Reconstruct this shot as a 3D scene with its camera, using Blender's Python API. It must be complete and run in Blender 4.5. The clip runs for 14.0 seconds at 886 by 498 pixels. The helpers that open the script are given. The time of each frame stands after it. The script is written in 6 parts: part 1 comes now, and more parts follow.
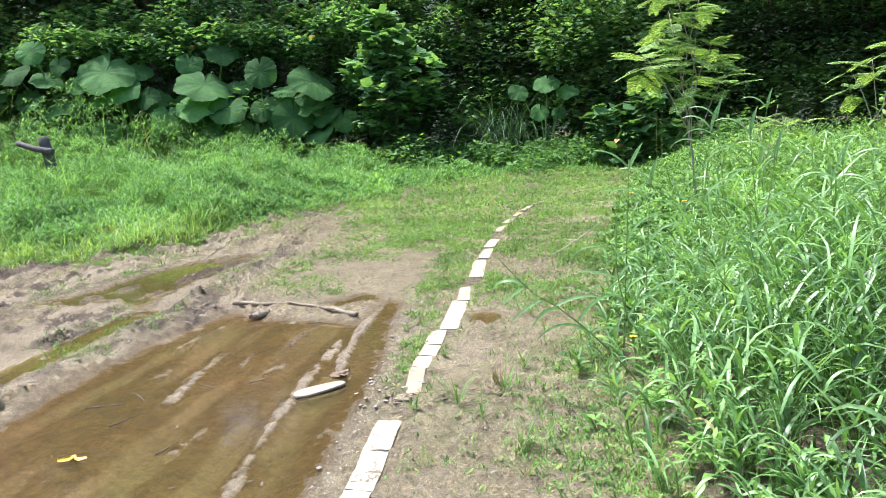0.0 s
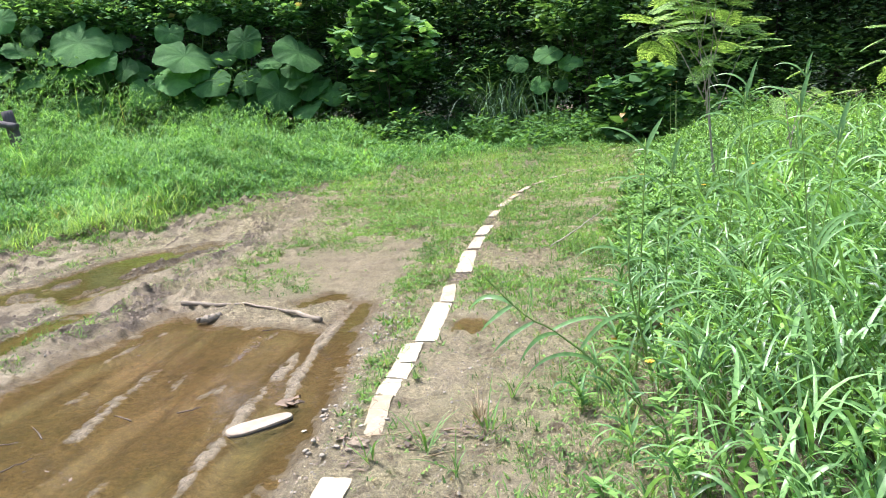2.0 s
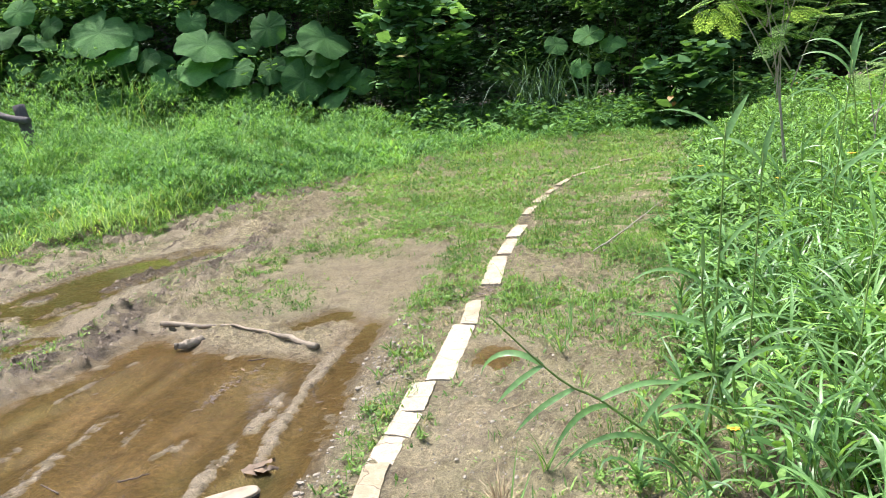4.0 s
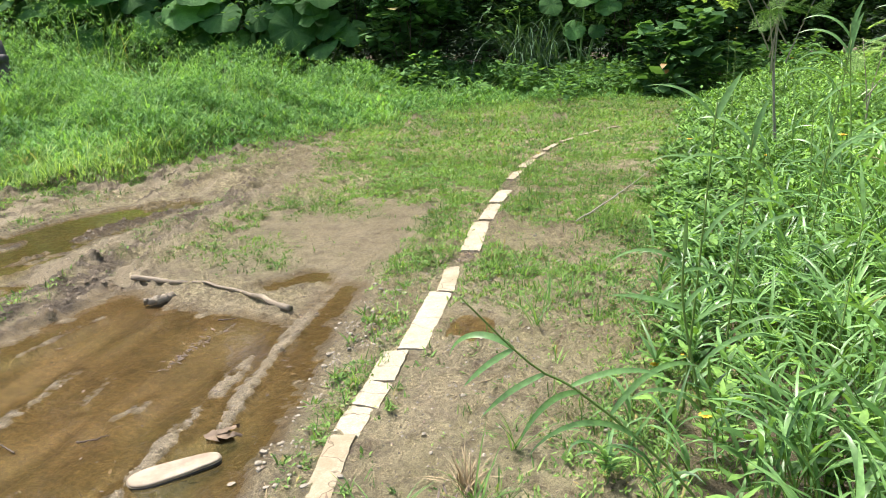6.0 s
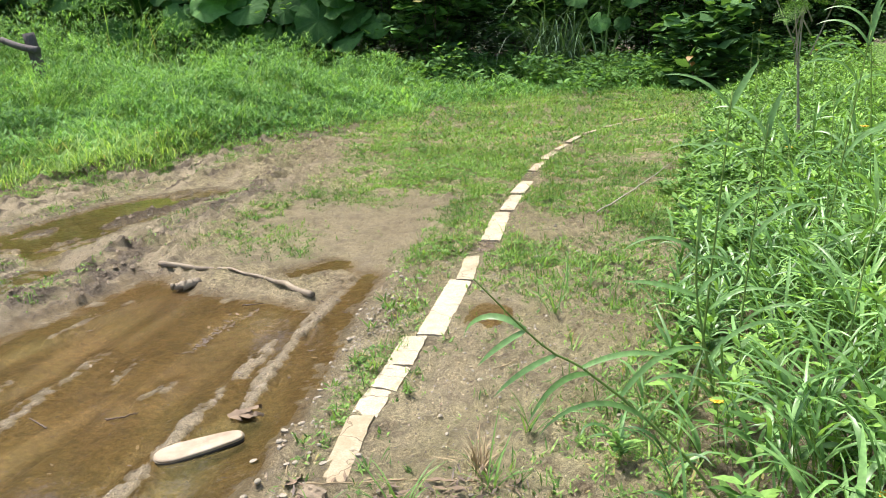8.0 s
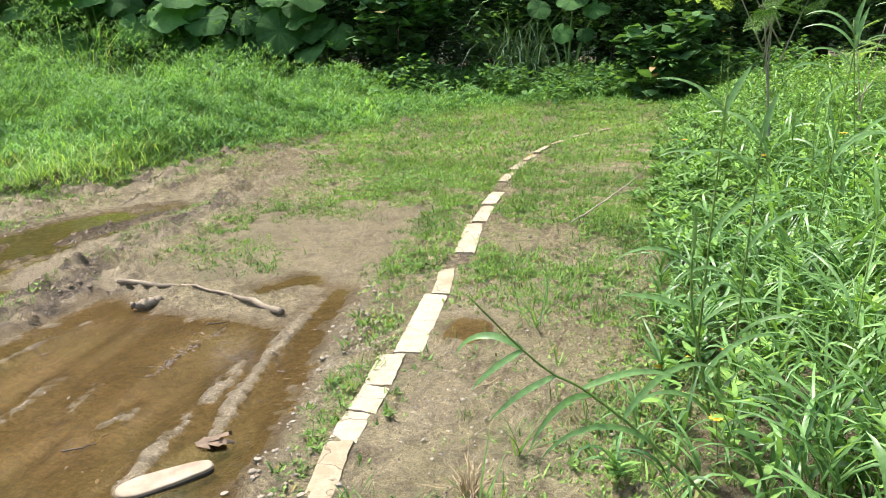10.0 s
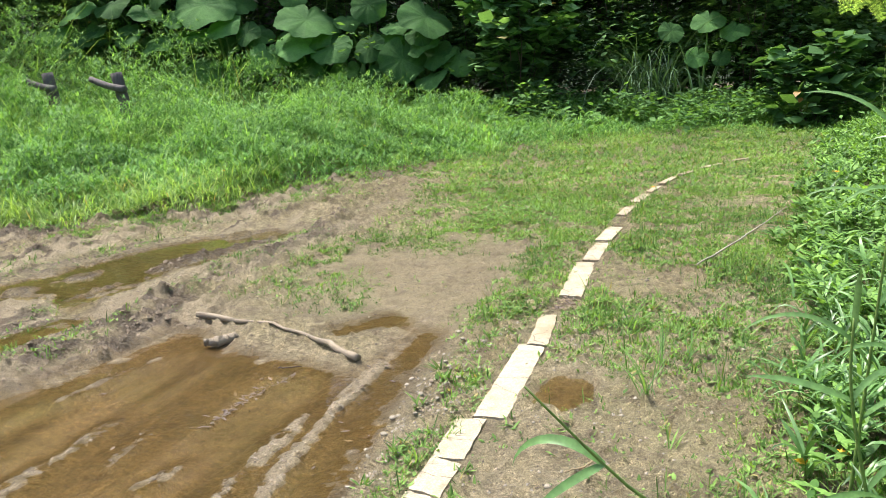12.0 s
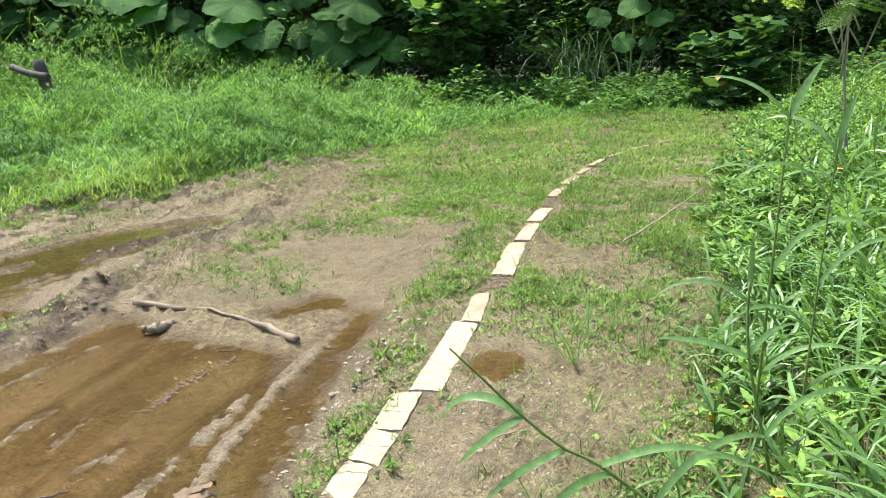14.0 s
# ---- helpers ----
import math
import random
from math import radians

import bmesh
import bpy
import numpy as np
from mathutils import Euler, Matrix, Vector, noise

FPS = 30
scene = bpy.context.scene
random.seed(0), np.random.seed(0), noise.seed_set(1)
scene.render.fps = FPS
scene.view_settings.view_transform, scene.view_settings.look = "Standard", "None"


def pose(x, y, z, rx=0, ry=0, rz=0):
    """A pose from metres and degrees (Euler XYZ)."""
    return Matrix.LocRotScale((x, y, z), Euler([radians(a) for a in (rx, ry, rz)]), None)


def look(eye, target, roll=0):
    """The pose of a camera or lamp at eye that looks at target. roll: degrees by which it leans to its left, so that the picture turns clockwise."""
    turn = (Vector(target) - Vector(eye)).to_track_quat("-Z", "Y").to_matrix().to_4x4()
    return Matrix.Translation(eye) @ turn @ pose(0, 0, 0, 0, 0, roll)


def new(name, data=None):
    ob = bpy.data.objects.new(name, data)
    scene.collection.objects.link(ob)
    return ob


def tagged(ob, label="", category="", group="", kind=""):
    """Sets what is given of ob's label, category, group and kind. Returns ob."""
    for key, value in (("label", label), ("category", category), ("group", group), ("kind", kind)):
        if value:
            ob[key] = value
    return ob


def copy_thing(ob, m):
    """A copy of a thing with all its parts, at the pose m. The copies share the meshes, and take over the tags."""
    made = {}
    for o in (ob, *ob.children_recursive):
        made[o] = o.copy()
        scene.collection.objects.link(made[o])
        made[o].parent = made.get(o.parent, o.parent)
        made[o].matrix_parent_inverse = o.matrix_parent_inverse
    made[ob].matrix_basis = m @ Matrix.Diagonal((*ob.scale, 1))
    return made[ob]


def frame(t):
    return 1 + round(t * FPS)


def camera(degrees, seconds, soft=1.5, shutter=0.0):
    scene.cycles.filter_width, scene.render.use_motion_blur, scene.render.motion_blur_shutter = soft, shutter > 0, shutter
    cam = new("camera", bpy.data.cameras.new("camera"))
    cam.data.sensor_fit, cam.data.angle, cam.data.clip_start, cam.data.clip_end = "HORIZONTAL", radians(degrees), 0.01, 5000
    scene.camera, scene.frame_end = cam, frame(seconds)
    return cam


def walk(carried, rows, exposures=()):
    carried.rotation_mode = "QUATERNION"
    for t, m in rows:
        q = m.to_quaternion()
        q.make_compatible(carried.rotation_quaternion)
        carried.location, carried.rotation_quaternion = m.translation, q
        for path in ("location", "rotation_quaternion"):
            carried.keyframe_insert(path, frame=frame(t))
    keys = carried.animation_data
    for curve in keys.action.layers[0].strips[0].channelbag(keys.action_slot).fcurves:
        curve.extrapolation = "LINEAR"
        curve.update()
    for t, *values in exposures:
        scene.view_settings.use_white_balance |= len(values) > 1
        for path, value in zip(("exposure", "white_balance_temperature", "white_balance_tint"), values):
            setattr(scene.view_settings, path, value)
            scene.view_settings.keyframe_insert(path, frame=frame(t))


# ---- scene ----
cam = camera(58.9, 14.0, soft=0.7)
PATH = [
    (0, (0.244, -0.518, 1.43), (0.148, 1.45, 1.085), -3.0),
    (0.5, (0.222, -0.312, 1.414), (0.153, 1.649, 1.022), -3.6),
    (1, (0.307, -0.023, 1.4), (0.246, 1.937, 1.008), -4.6),
    (1.5, (0.361, 0.133, 1.408), (0.275, 2.095, 1.029), -3.6),
    (2, (0.346, 0.328, 1.391), (0.243, 2.283, 0.984), -3.0),
    (2.5, (0.318, 0.497, 1.385), (0.186, 2.445, 0.954), -3.1),
    (3, (0.341, 0.699, 1.341), (0.207, 2.646, 0.904), -4.0),
    (3.2, (0.372, 0.849, 1.332), (0.215, 2.796, 0.903), -4.3),
    (5.3, (0.427, 1.267, 1.352), (0.197, 3.201, 0.897), -3.8),
    (5.5, (0.431, 1.266, 1.358), (0.219, 3.196, 0.876), -3.3),
    (6, (0.434, 1.266, 1.355), (0.263, 3.185, 0.818), -1.4),
    (6.5, (0.438, 1.257, 1.349), (0.233, 3.163, 0.779), -0.8),
    (7, (0.431, 1.24, 1.352), (0.177, 3.143, 0.793), -1.0),
    (7.5, (0.437, 1.226, 1.35), (0.16, 3.128, 0.796), -1.4),
    (8, (0.461, 1.208, 1.347), (0.229, 3.116, 0.795), -1.4),
    (8.2, (0.46, 1.185, 1.355), (0.248, 3.095, 0.802), -1.6),
    (10.3, (0.367, 1.377, 1.295), (0.25, 3.304, 0.772), -1.7),
    (10.5, (0.361, 1.412, 1.278), (0.258, 3.338, 0.747), -2.1),
    (11, (0.387, 1.604, 1.248), (0.227, 3.531, 0.737), -2.9),
    (11.5, (0.443, 1.755, 1.248), (0.18, 3.686, 0.8), -2.2),
    (12, (0.467, 1.813, 1.258), (0.016, 3.709, 0.81), -1.9),
    (12.5, (0.489, 1.805, 1.252), (0.142, 3.718, 0.78), -0.5),
    (13, (0.505, 1.756, 1.268), (0.283, 3.692, 0.817), -0.3),
    (13.5, (0.502, 1.7, 1.268), (0.249, 3.629, 0.803), -0.9),
    (14, (0.508, 1.704, 1.264), (0.211, 3.62, 0.776), -2.1),
]
walk(cam, [(t, look(eye, target, roll)) for t, eye, target, roll in PATH],
     exposures=[(0.0, 1.26, 5750, 16), (3.2, 1.20, 5850, 16), (5.3, 0.98, 6350, 12), (14.0, 1.02, 6300, 12)])

# ---- light ----
SUN_ELEV, SUN_ROT, SUN_POWER = 64.0, -62.0, 3.9

world = bpy.data.worlds.new("sky")
world.use_nodes = True
scene.world = world
wn = world.node_tree
sky = wn.nodes.new("ShaderNodeTexSky")
sky.sky_type = "NISHITA"
sky.sun_disc = False
sky.sun_elevation = radians(SUN_ELEV)
sky.sun_rotation = radians(SUN_ROT)
sky.air_density, sky.dust_density = 1.2, 4.0
wn.nodes["Background"].inputs["Strength"].default_value = 0.15
wn.links.new(sky.outputs[0], wn.nodes["Background"].inputs["Color"])
sun = new("sun", bpy.data.lights.new("sun", "SUN"))
sun.data.energy, sun.data.angle, sun.data.color = SUN_POWER, radians(6.0), (1.0, 0.95, 0.87)
_e, _a = radians(SUN_ELEV), radians(SUN_ROT)
sun.matrix_world = look((0, 0, 0), (-math.sin(_a) * math.cos(_e), -math.cos(_a) * math.cos(_e), -math.sin(_e)))
sun.location = (4, 10, 20)

# ---- materials ----


def nodes_of(name):
    m = bpy.data.materials.new(name)
    m.use_nodes = True
    return m, m.node_tree.nodes, m.node_tree.links


def mix_rgb(n, l, fac, a, b, how="MIX"):
    x = n.new("ShaderNodeMix")
    x.data_type, x.blend_type = "RGBA", how
    for sock, v in ((x.inputs["Factor"], fac), (x.inputs["A"], a), (x.inputs["B"], b)):
        if isinstance(v, bpy.types.NodeSocket):
            l.new(v, sock)
        elif isinstance(v, tuple):
            sock.default_value = (*v, 1)
        else:
            sock.default_value = v
    return x.outputs["Result"]


def noise_tex(n, l, scale, detail=4.0, rough=0.6, stretch=(1, 1, 1)):
    co = n.new("ShaderNodeTexCoord")
    mp = n.new("ShaderNodeMapping")
    mp.inputs["Scale"].default_value = stretch
    tx = n.new("ShaderNodeTexNoise")
    tx.inputs["Scale"].default_value = scale
    tx.inputs["Detail"].default_value = detail
    tx.inputs["Roughness"].default_value = rough
    l.new(co.outputs["Object"], mp.inputs["Vector"])
    l.new(mp.outputs["Vector"], tx.inputs["Vector"])
    return tx.outputs["Fac"]


def ramp(n, l, src, lo, hi):
    r = n.new("ShaderNodeMapRange")
    r.inputs["From Min"].default_value, r.inputs["From Max"].default_value = lo, hi
    l.new(src, r.inputs["Value"])
    return r.outputs["Result"]


def bump(n, l, height, strength, dist, bsdf):
    b = n.new("ShaderNodeBump")
    b.inputs["Strength"].default_value, b.inputs["Distance"].default_value = strength, dist
    l.new(height, b.inputs["Height"])
    l.new(b.outputs["Normal"], bsdf.inputs["Normal"])


def leaf_mat(name, dark, light, rough=0.5, glow=0.35, yellow=0.0, patch=0.6, island=True, gloss=0.28):
    """Foliage: each leaf has its own shade, and patches of the stand differ."""
    m, n, l = nodes_of(name)
    p = n["Principled BSDF"]
    if island:
        g = n.new("ShaderNodeNewGeometry").outputs["Random Per Island"]
    else:
        g = n.new("ShaderNodeObjectInfo").outputs["Random"]
    big = ramp(n, l, noise_tex(n, l, patch, 3), 0.32, 0.68)
    dark, light = tuple(v * 0.72 for v in dark), tuple(v * 1.18 for v in light)
    col = mix_rgb(n, l, g, dark, light)
    col = mix_rgb(n, l, 1.0, col, mix_rgb(n, l, big, (0.66, 0.70, 0.72), (1.26, 1.20, 1.10)), "MULTIPLY")
    if yellow:
        dead = n.new("ShaderNodeMath")
        dead.operation = "GREATER_THAN"
        dead.inputs[1].default_value = 1 - yellow
        l.new(g, dead.inputs[0])
        col = mix_rgb(n, l, dead.outputs[0], col, (0.36, 0.30, 0.13))
    fine = noise_tex(n, l, 60, 2)
    col = mix_rgb(n, l, 1.0, col, mix_rgb(n, l, ramp(n, l, fine, 0.3, 0.7), (0.78, 0.78, 0.78), (1.2, 1.2, 1.2)), "MULTIPLY")
    l.new(col, p.inputs["Base Color"])
    p.inputs["Roughness"].default_value = rough
    p.inputs["Specular IOR Level"].default_value = gloss
    t = n.new("ShaderNodeBsdfTranslucent")
    warm = mix_rgb(n, l, 1.0, col, (1.5, 1.5, 0.6), "MULTIPLY")
    l.new(warm, t.inputs["Color"])
    mx = n.new("ShaderNodeMixShader")
    mx.inputs[0].default_value = glow
    l.new(p.outputs[0], mx.inputs[1])
    l.new(t.outputs[0], mx.inputs[2])
    l.new(mx.outputs[0], n["Material Output"].inputs["Surface"])
    return m


def plain_mat(name, a, b, scale, rough=0.8, bump_by=0.3, dist=0.01, stretch=(1, 1, 1), metal=0.0):
    m, n, l = nodes_of(name)
    p = n["Principled BSDF"]
    big = noise_tex(n, l, scale, 6, 0.65, stretch)
    fine = noise_tex(n, l, scale * 9, 4, 0.6, stretch)
    col = mix_rgb(n, l, ramp(n, l, big, 0.3, 0.7), a, b)
    mean = tuple((x + y) / 2 for x, y in zip(a, b))
    col = mix_rgb(n, l, 0.35, col, mix_rgb(n, l, fine, tuple(v * 0.4 for v in mean), tuple(min(1, v * 1.5) for v in mean)))
    l.new(col, p.inputs["Base Color"])
    p.inputs["Roughness"].default_value, p.inputs["Metallic"].default_value = rough, metal
    bump(n, l, fine, bump_by, dist, p)
    return m


def ground_mat():
    m, n, l = nodes_of("mud_and_soil")
    p = n["Principled BSDF"]
    att = {}
    for key in ("silt", "wet", "sod", "slick", "humus"):
        a = n.new("ShaderNodeAttribute")
        a.attribute_name = key
        att[key] = a.outputs["Fac"]
    big, mid = noise_tex(n, l, 1.7, 5), noise_tex(n, l, 9, 6, 0.7)
    fine, grit = noise_tex(n, l, 70, 5, 0.7), noise_tex(n, l, 260, 3, 0.6)
    col = mix_rgb(n, l, ramp(n, l, big, 0.35, 0.65), (0.400, 0.345, 0.176), (0.660, 0.585, 0.330))
    col = mix_rgb(n, l, ramp(n, l, mid, 0.48, 0.66), col, (0.165, 0.122, 0.066))
    col = mix_rgb(n, l, att["silt"], col, mix_rgb(n, l, mid, (0.430, 0.350, 0.225), (0.730, 0.615, 0.415)))
    col = mix_rgb(n, l, att["sod"], col, mix_rgb(n, l, mid, (0.075, 0.062, 0.035), (0.15, 0.125, 0.07)))
    rough = n.new("ShaderNodeMapRange")
    rough.inputs["To Min"].default_value, rough.inputs["To Max"].default_value = 0.42, 0.14
    l.new(att["slick"], rough.inputs["Value"])
    col = mix_rgb(n, l, rough.outputs[0], col, mix_rgb(n, l, ramp(n, l, fine, 0.40, 0.60), (0.215, 0.158, 0.094), (0.620, 0.500, 0.325)))
    lump = noise_tex(n, l, 27, 5, 0.72)
    col = mix_rgb(n, l, rough.outputs[0], col, mix_rgb(n, l, 1.0, col, mix_rgb(n, l, ramp(n, l, lump, 0.40, 0.60), (0.42, 0.38, 0.32), (1.50, 1.48, 1.42)), "MULTIPLY"))
    pale = n.new("ShaderNodeMath")
    pale.operation = "MULTIPLY"
    l.new(att["silt"], pale.inputs[0])
    pale.inputs[1].default_value = 0.50
    col = mix_rgb(n, l, pale.outputs[0], col, (0.64, 0.53, 0.345))
    vor = n.new("ShaderNodeTexVoronoi")
    vor.inputs["Scale"].default_value = 38
    co = n.new("ShaderNodeTexCoord")
    l.new(co.outputs["Object"], vor.inputs["Vector"])
    spot = ramp(n, l, vor.outputs["Distance"], 0.22, 0.10)
    col = mix_rgb(n, l, spot, col, mix_rgb(n, l, mid, (0.085, 0.070, 0.050), (0.46, 0.39, 0.28)))
    col = mix_rgb(n, l, 0.4, col, mix_rgb(n, l, 1.0, col, mix_rgb(n, l, ramp(n, l, grit, 0.42, 0.58), (0.35, 0.33, 0.30), (1.7, 1.7, 1.7)), "MULTIPLY"))
    col = mix_rgb(n, l, att["humus"], col, mix_rgb(n, l, ramp(n, l, fine, 0.35, 0.65), (0.070, 0.050, 0.032), (0.290, 0.222, 0.146)))
    col = mix_rgb(n, l, att["wet"], col, mix_rgb(n, l, 1.0, col, (0.60, 0.53, 0.42), "MULTIPLY"))
    l.new(col, p.inputs["Base Color"])
    r = n.new("ShaderNodeMapRange")
    r.inputs["To Min"].default_value, r.inputs["To Max"].default_value = 0.85, 0.38
    l.new(att["wet"], r.inputs["Value"])
    l.new(r.outputs[0], p.inputs["Roughness"])
    h = n.new("ShaderNodeMath")
    h.operation = "MULTIPLY_ADD"
    h.inputs[1].default_value = 2.2
    l.new(fine, h.inputs[0])
    g2 = n.new("ShaderNodeMath")
    g2.operation = "MULTIPLY_ADD"
    g2.inputs[1].default_value = 1.6
    l.new(lump, g2.inputs[0])
    l.new(grit, g2.inputs[2])
    l.new(g2.outputs[0], h.inputs[2])
    bump(n, l, h.outputs[0], 1.0, 0.042, p)
    return m


def water_mat(name, murk, tint, share):
    m, n, l = nodes_of(name)
    n.remove(n["Principled BSDF"])
    clear = n.new("ShaderNodeBsdfTransparent")
    clear.inputs["Color"].default_value = (*tint, 1)
    mud = n.new("ShaderNodeBsdfDiffuse")
    cloud = noise_tex(n, l, 2.6, 5, 0.6, (1.6, 0.7, 1))
    drift = noise_tex(n, l, 0.8, 3, 0.55, (1.3, 0.8, 1))
    olive = (murk[0] * 0.78, murk[1] * 0.98, murk[2] * 0.82)
    mcol = mix_rgb(n, l, ramp(n, l, cloud, 0.3, 0.7), tuple(v * 0.75 for v in murk), tuple(v * 1.3 for v in murk))
    l.new(mix_rgb(n, l, ramp(n, l, drift, 0.60, 0.40), mcol, mix_rgb(n, l, cloud, tuple(v * 0.8 for v in olive), tuple(v * 1.3 for v in olive))), mud.inputs["Color"])
    body = n.new("ShaderNodeMixShader")
    dep = n.new("ShaderNodeAttribute")
    dep.attribute_name = "depth"
    dm = n.new("ShaderNodeMapRange")
    dm.inputs["From Min"].default_value, dm.inputs["From Max"].default_value = 0.0, 0.05
    dm.inputs["To Min"].default_value, dm.inputs["To Max"].default_value = 0.04, share
    l.new(dep.outputs["Fac"], dm.inputs["Value"])
    l.new(dm.outputs[0], body.inputs[0])
    l.new(clear.outputs[0], body.inputs[1])
    l.new(mud.outputs[0], body.inputs[2])
    gloss = n.new("ShaderNodeBsdfGlossy")
    gloss.inputs["Roughness"].default_value = 0.02
    fr = n.new("ShaderNodeFresnel")
    fr.inputs["IOR"].default_value = 1.33
    b = n.new("ShaderNodeBump")
    b.inputs["Strength"].default_value, b.inputs["Distance"].default_value = 0.12, 0.01
    l.new(noise_tex(n, l, 14, 2), b.inputs["Height"])
    l.new(b.outputs[0], gloss.inputs["Normal"])
    l.new(b.outputs[0], fr.inputs["Normal"])
    top = n.new("ShaderNodeMixShader")
    l.new(fr.outputs[0], top.inputs[0])
    l.new(body.outputs[0], top.inputs[1])
    l.new(gloss.outputs[0], top.inputs[2])
    l.new(top.outputs[0], n["Material Output"].inputs["Surface"])
    return m


def stone_mat(name="pale_kerb_stone", lo=0.53, hi=0.64):
    """Cream kerb stone with brown stains, hairline cracks and patches of dried mud."""
    m, n, l = nodes_of(name)
    p = n["Principled BSDF"]
    at = n.new("ShaderNodeNewGeometry").outputs["Position"]

    def cloud(scale, detail, rough):
        q = n.new("ShaderNodeTexNoise")
        q.inputs["Scale"].default_value, q.inputs["Detail"].default_value, q.inputs["Roughness"].default_value = scale, detail, rough
        l.new(at, q.inputs["Vector"])
        return q.outputs["Fac"]

    big, mid, fine = cloud(7, 5, 0.65), cloud(26, 6, 0.7), cloud(190, 4, 0.7)
    col = mix_rgb(n, l, ramp(n, l, mid, 0.3, 0.7), (0.36, 0.312, 0.222), (0.585, 0.520, 0.400))
    col = mix_rgb(n, l, ramp(n, l, fine, 0.60, 0.40), col, mix_rgb(n, l, 1.0, col, (0.72, 0.68, 0.60), "MULTIPLY"))
    mud = ramp(n, l, mix_rgb(n, l, 0.45, big, mid), lo, hi)
    col = mix_rgb(n, l, mud, col, mix_rgb(n, l, fine, (0.17, 0.125, 0.072), (0.42, 0.34, 0.22)))
    vor = n.new("ShaderNodeTexVoronoi")
    vor.feature = "DISTANCE_TO_EDGE"
    vor.inputs["Scale"].default_value = 3.6
    bent = n.new("ShaderNodeMixRGB")
    bent.inputs[0].default_value = 0.06
    l.new(at, bent.inputs[1])
    q = n.new("ShaderNodeTexNoise")
    q.inputs["Scale"].default_value = 18
    l.new(at, q.inputs["Vector"])
    l.new(q.outputs["Color"], bent.inputs[2])
    l.new(bent.outputs[0], vor.inputs["Vector"])
    crack = ramp(n, l, vor.outputs["Distance"], 0.010, 0.002)
    col = mix_rgb(n, l, crack, col, (0.13, 0.10, 0.06))
    l.new(col, p.inputs["Base Color"])
    p.inputs["Roughness"].default_value = 0.88
    bump(n, l, fine, 0.5, 0.004, p)
    return m


GROUND = ground_mat()
WATER = water_mat("muddy_water", (0.200, 0.136, 0.064), (0.90, 0.80, 0.59), 0.38)
# olive-tinted murk, greener than the brown of the main pool
WATER_GREEN = water_mat("olive_water", (0.160, 0.140, 0.052), (0.82, 0.76, 0.46), 0.32)
STONE = stone_mat()
STONE_WORN = stone_mat("worn_kerb_stone", 0.45, 0.60)
STONE_MUDDY = stone_mat("muddy_kerb_stone", 0.41, 0.55)
STRAW = plain_mat("dead_straw", (0.22, 0.155, 0.075), (0.42, 0.33, 0.19), 30, 0.8, 0.3, 0.002)
PEBBLE = plain_mat("grey_pebble", (0.15, 0.125, 0.088), (0.36, 0.315, 0.235), 14, 0.8, 0.3, 0.004)
BARK = plain_mat("brown_bark", (0.10, 0.075, 0.055), (0.20, 0.16, 0.12), 12, 0.9, 0.6, 0.01, (1, 1, 0.25))
BARK_PALE = plain_mat("pale_bark", (0.26, 0.22, 0.17), (0.42, 0.37, 0.30), 14, 0.85, 0.4, 0.004, (1, 1, 0.3))
CLOD = plain_mat("mud_crumb", (0.150, 0.115, 0.075), (0.350, 0.275, 0.185), 20, 0.8, 0.5, 0.006)
CLOD_DARK = plain_mat("dark_soil_crumb", (0.065, 0.047, 0.030), (0.240, 0.182, 0.120), 20, 0.85, 0.5, 0.006)
CLOD_PALE = plain_mat("silt_crumb", (0.190, 0.152, 0.104), (0.440, 0.365, 0.265), 30, 0.8, 0.5, 0.004)
DRIFT = plain_mat("bleached_wood", (0.080, 0.060, 0.040), (0.40, 0.33, 0.235), 12, 0.85, 0.6, 0.006, (1, 1, 3))
POST = plain_mat("weathered_post", (0.060, 0.052, 0.050), (0.15, 0.13, 0.125), 9, 0.85, 0.5, 0.01, (3, 3, 0.5))
TWIG = plain_mat("wet_twig", (0.05, 0.035, 0.025), (0.13, 0.09, 0.06), 30, 0.6, 0.4, 0.003)
DRYLEAF = plain_mat("dry_leaf", (0.095, 0.064, 0.038), (0.215, 0.150, 0.092), 25, 0.7, 0.4, 0.004)
INSOLE = plain_mat("cream_insole", (0.15, 0.095, 0.048), (0.50, 0.43, 0.325), 6, 0.7, 0.25, 0.002)
RUBBER = plain_mat("dark_rubber", (0.018, 0.018, 0.019), (0.045, 0.042, 0.040), 30, 0.6, 0.3, 0.002)
PETAL = plain_mat("orange_petal", (0.75, 0.33, 0.015), (0.90, 0.50, 0.03), 40, 0.6, 0.1, 0.001)
PETAL_W = plain_mat("white_petal", (0.72, 0.72, 0.66), (0.86, 0.86, 0.82), 40, 0.6, 0.1, 0.001)
DISC = plain_mat("flower_disc", (0.45, 0.25, 0.01), (0.62, 0.38, 0.02), 80, 0.7, 0.4, 0.001)
AMBER = plain_mat("amber_leaf", (0.16, 0.075, 0.004), (0.28, 0.15, 0.01), 30, 0.6, 0.2, 0.002)
YELLOW = plain_mat("yellow_leaf", (0.50, 0.29, 0.02), (0.72, 0.47, 0.04), 30, 0.5, 0.2, 0.002)

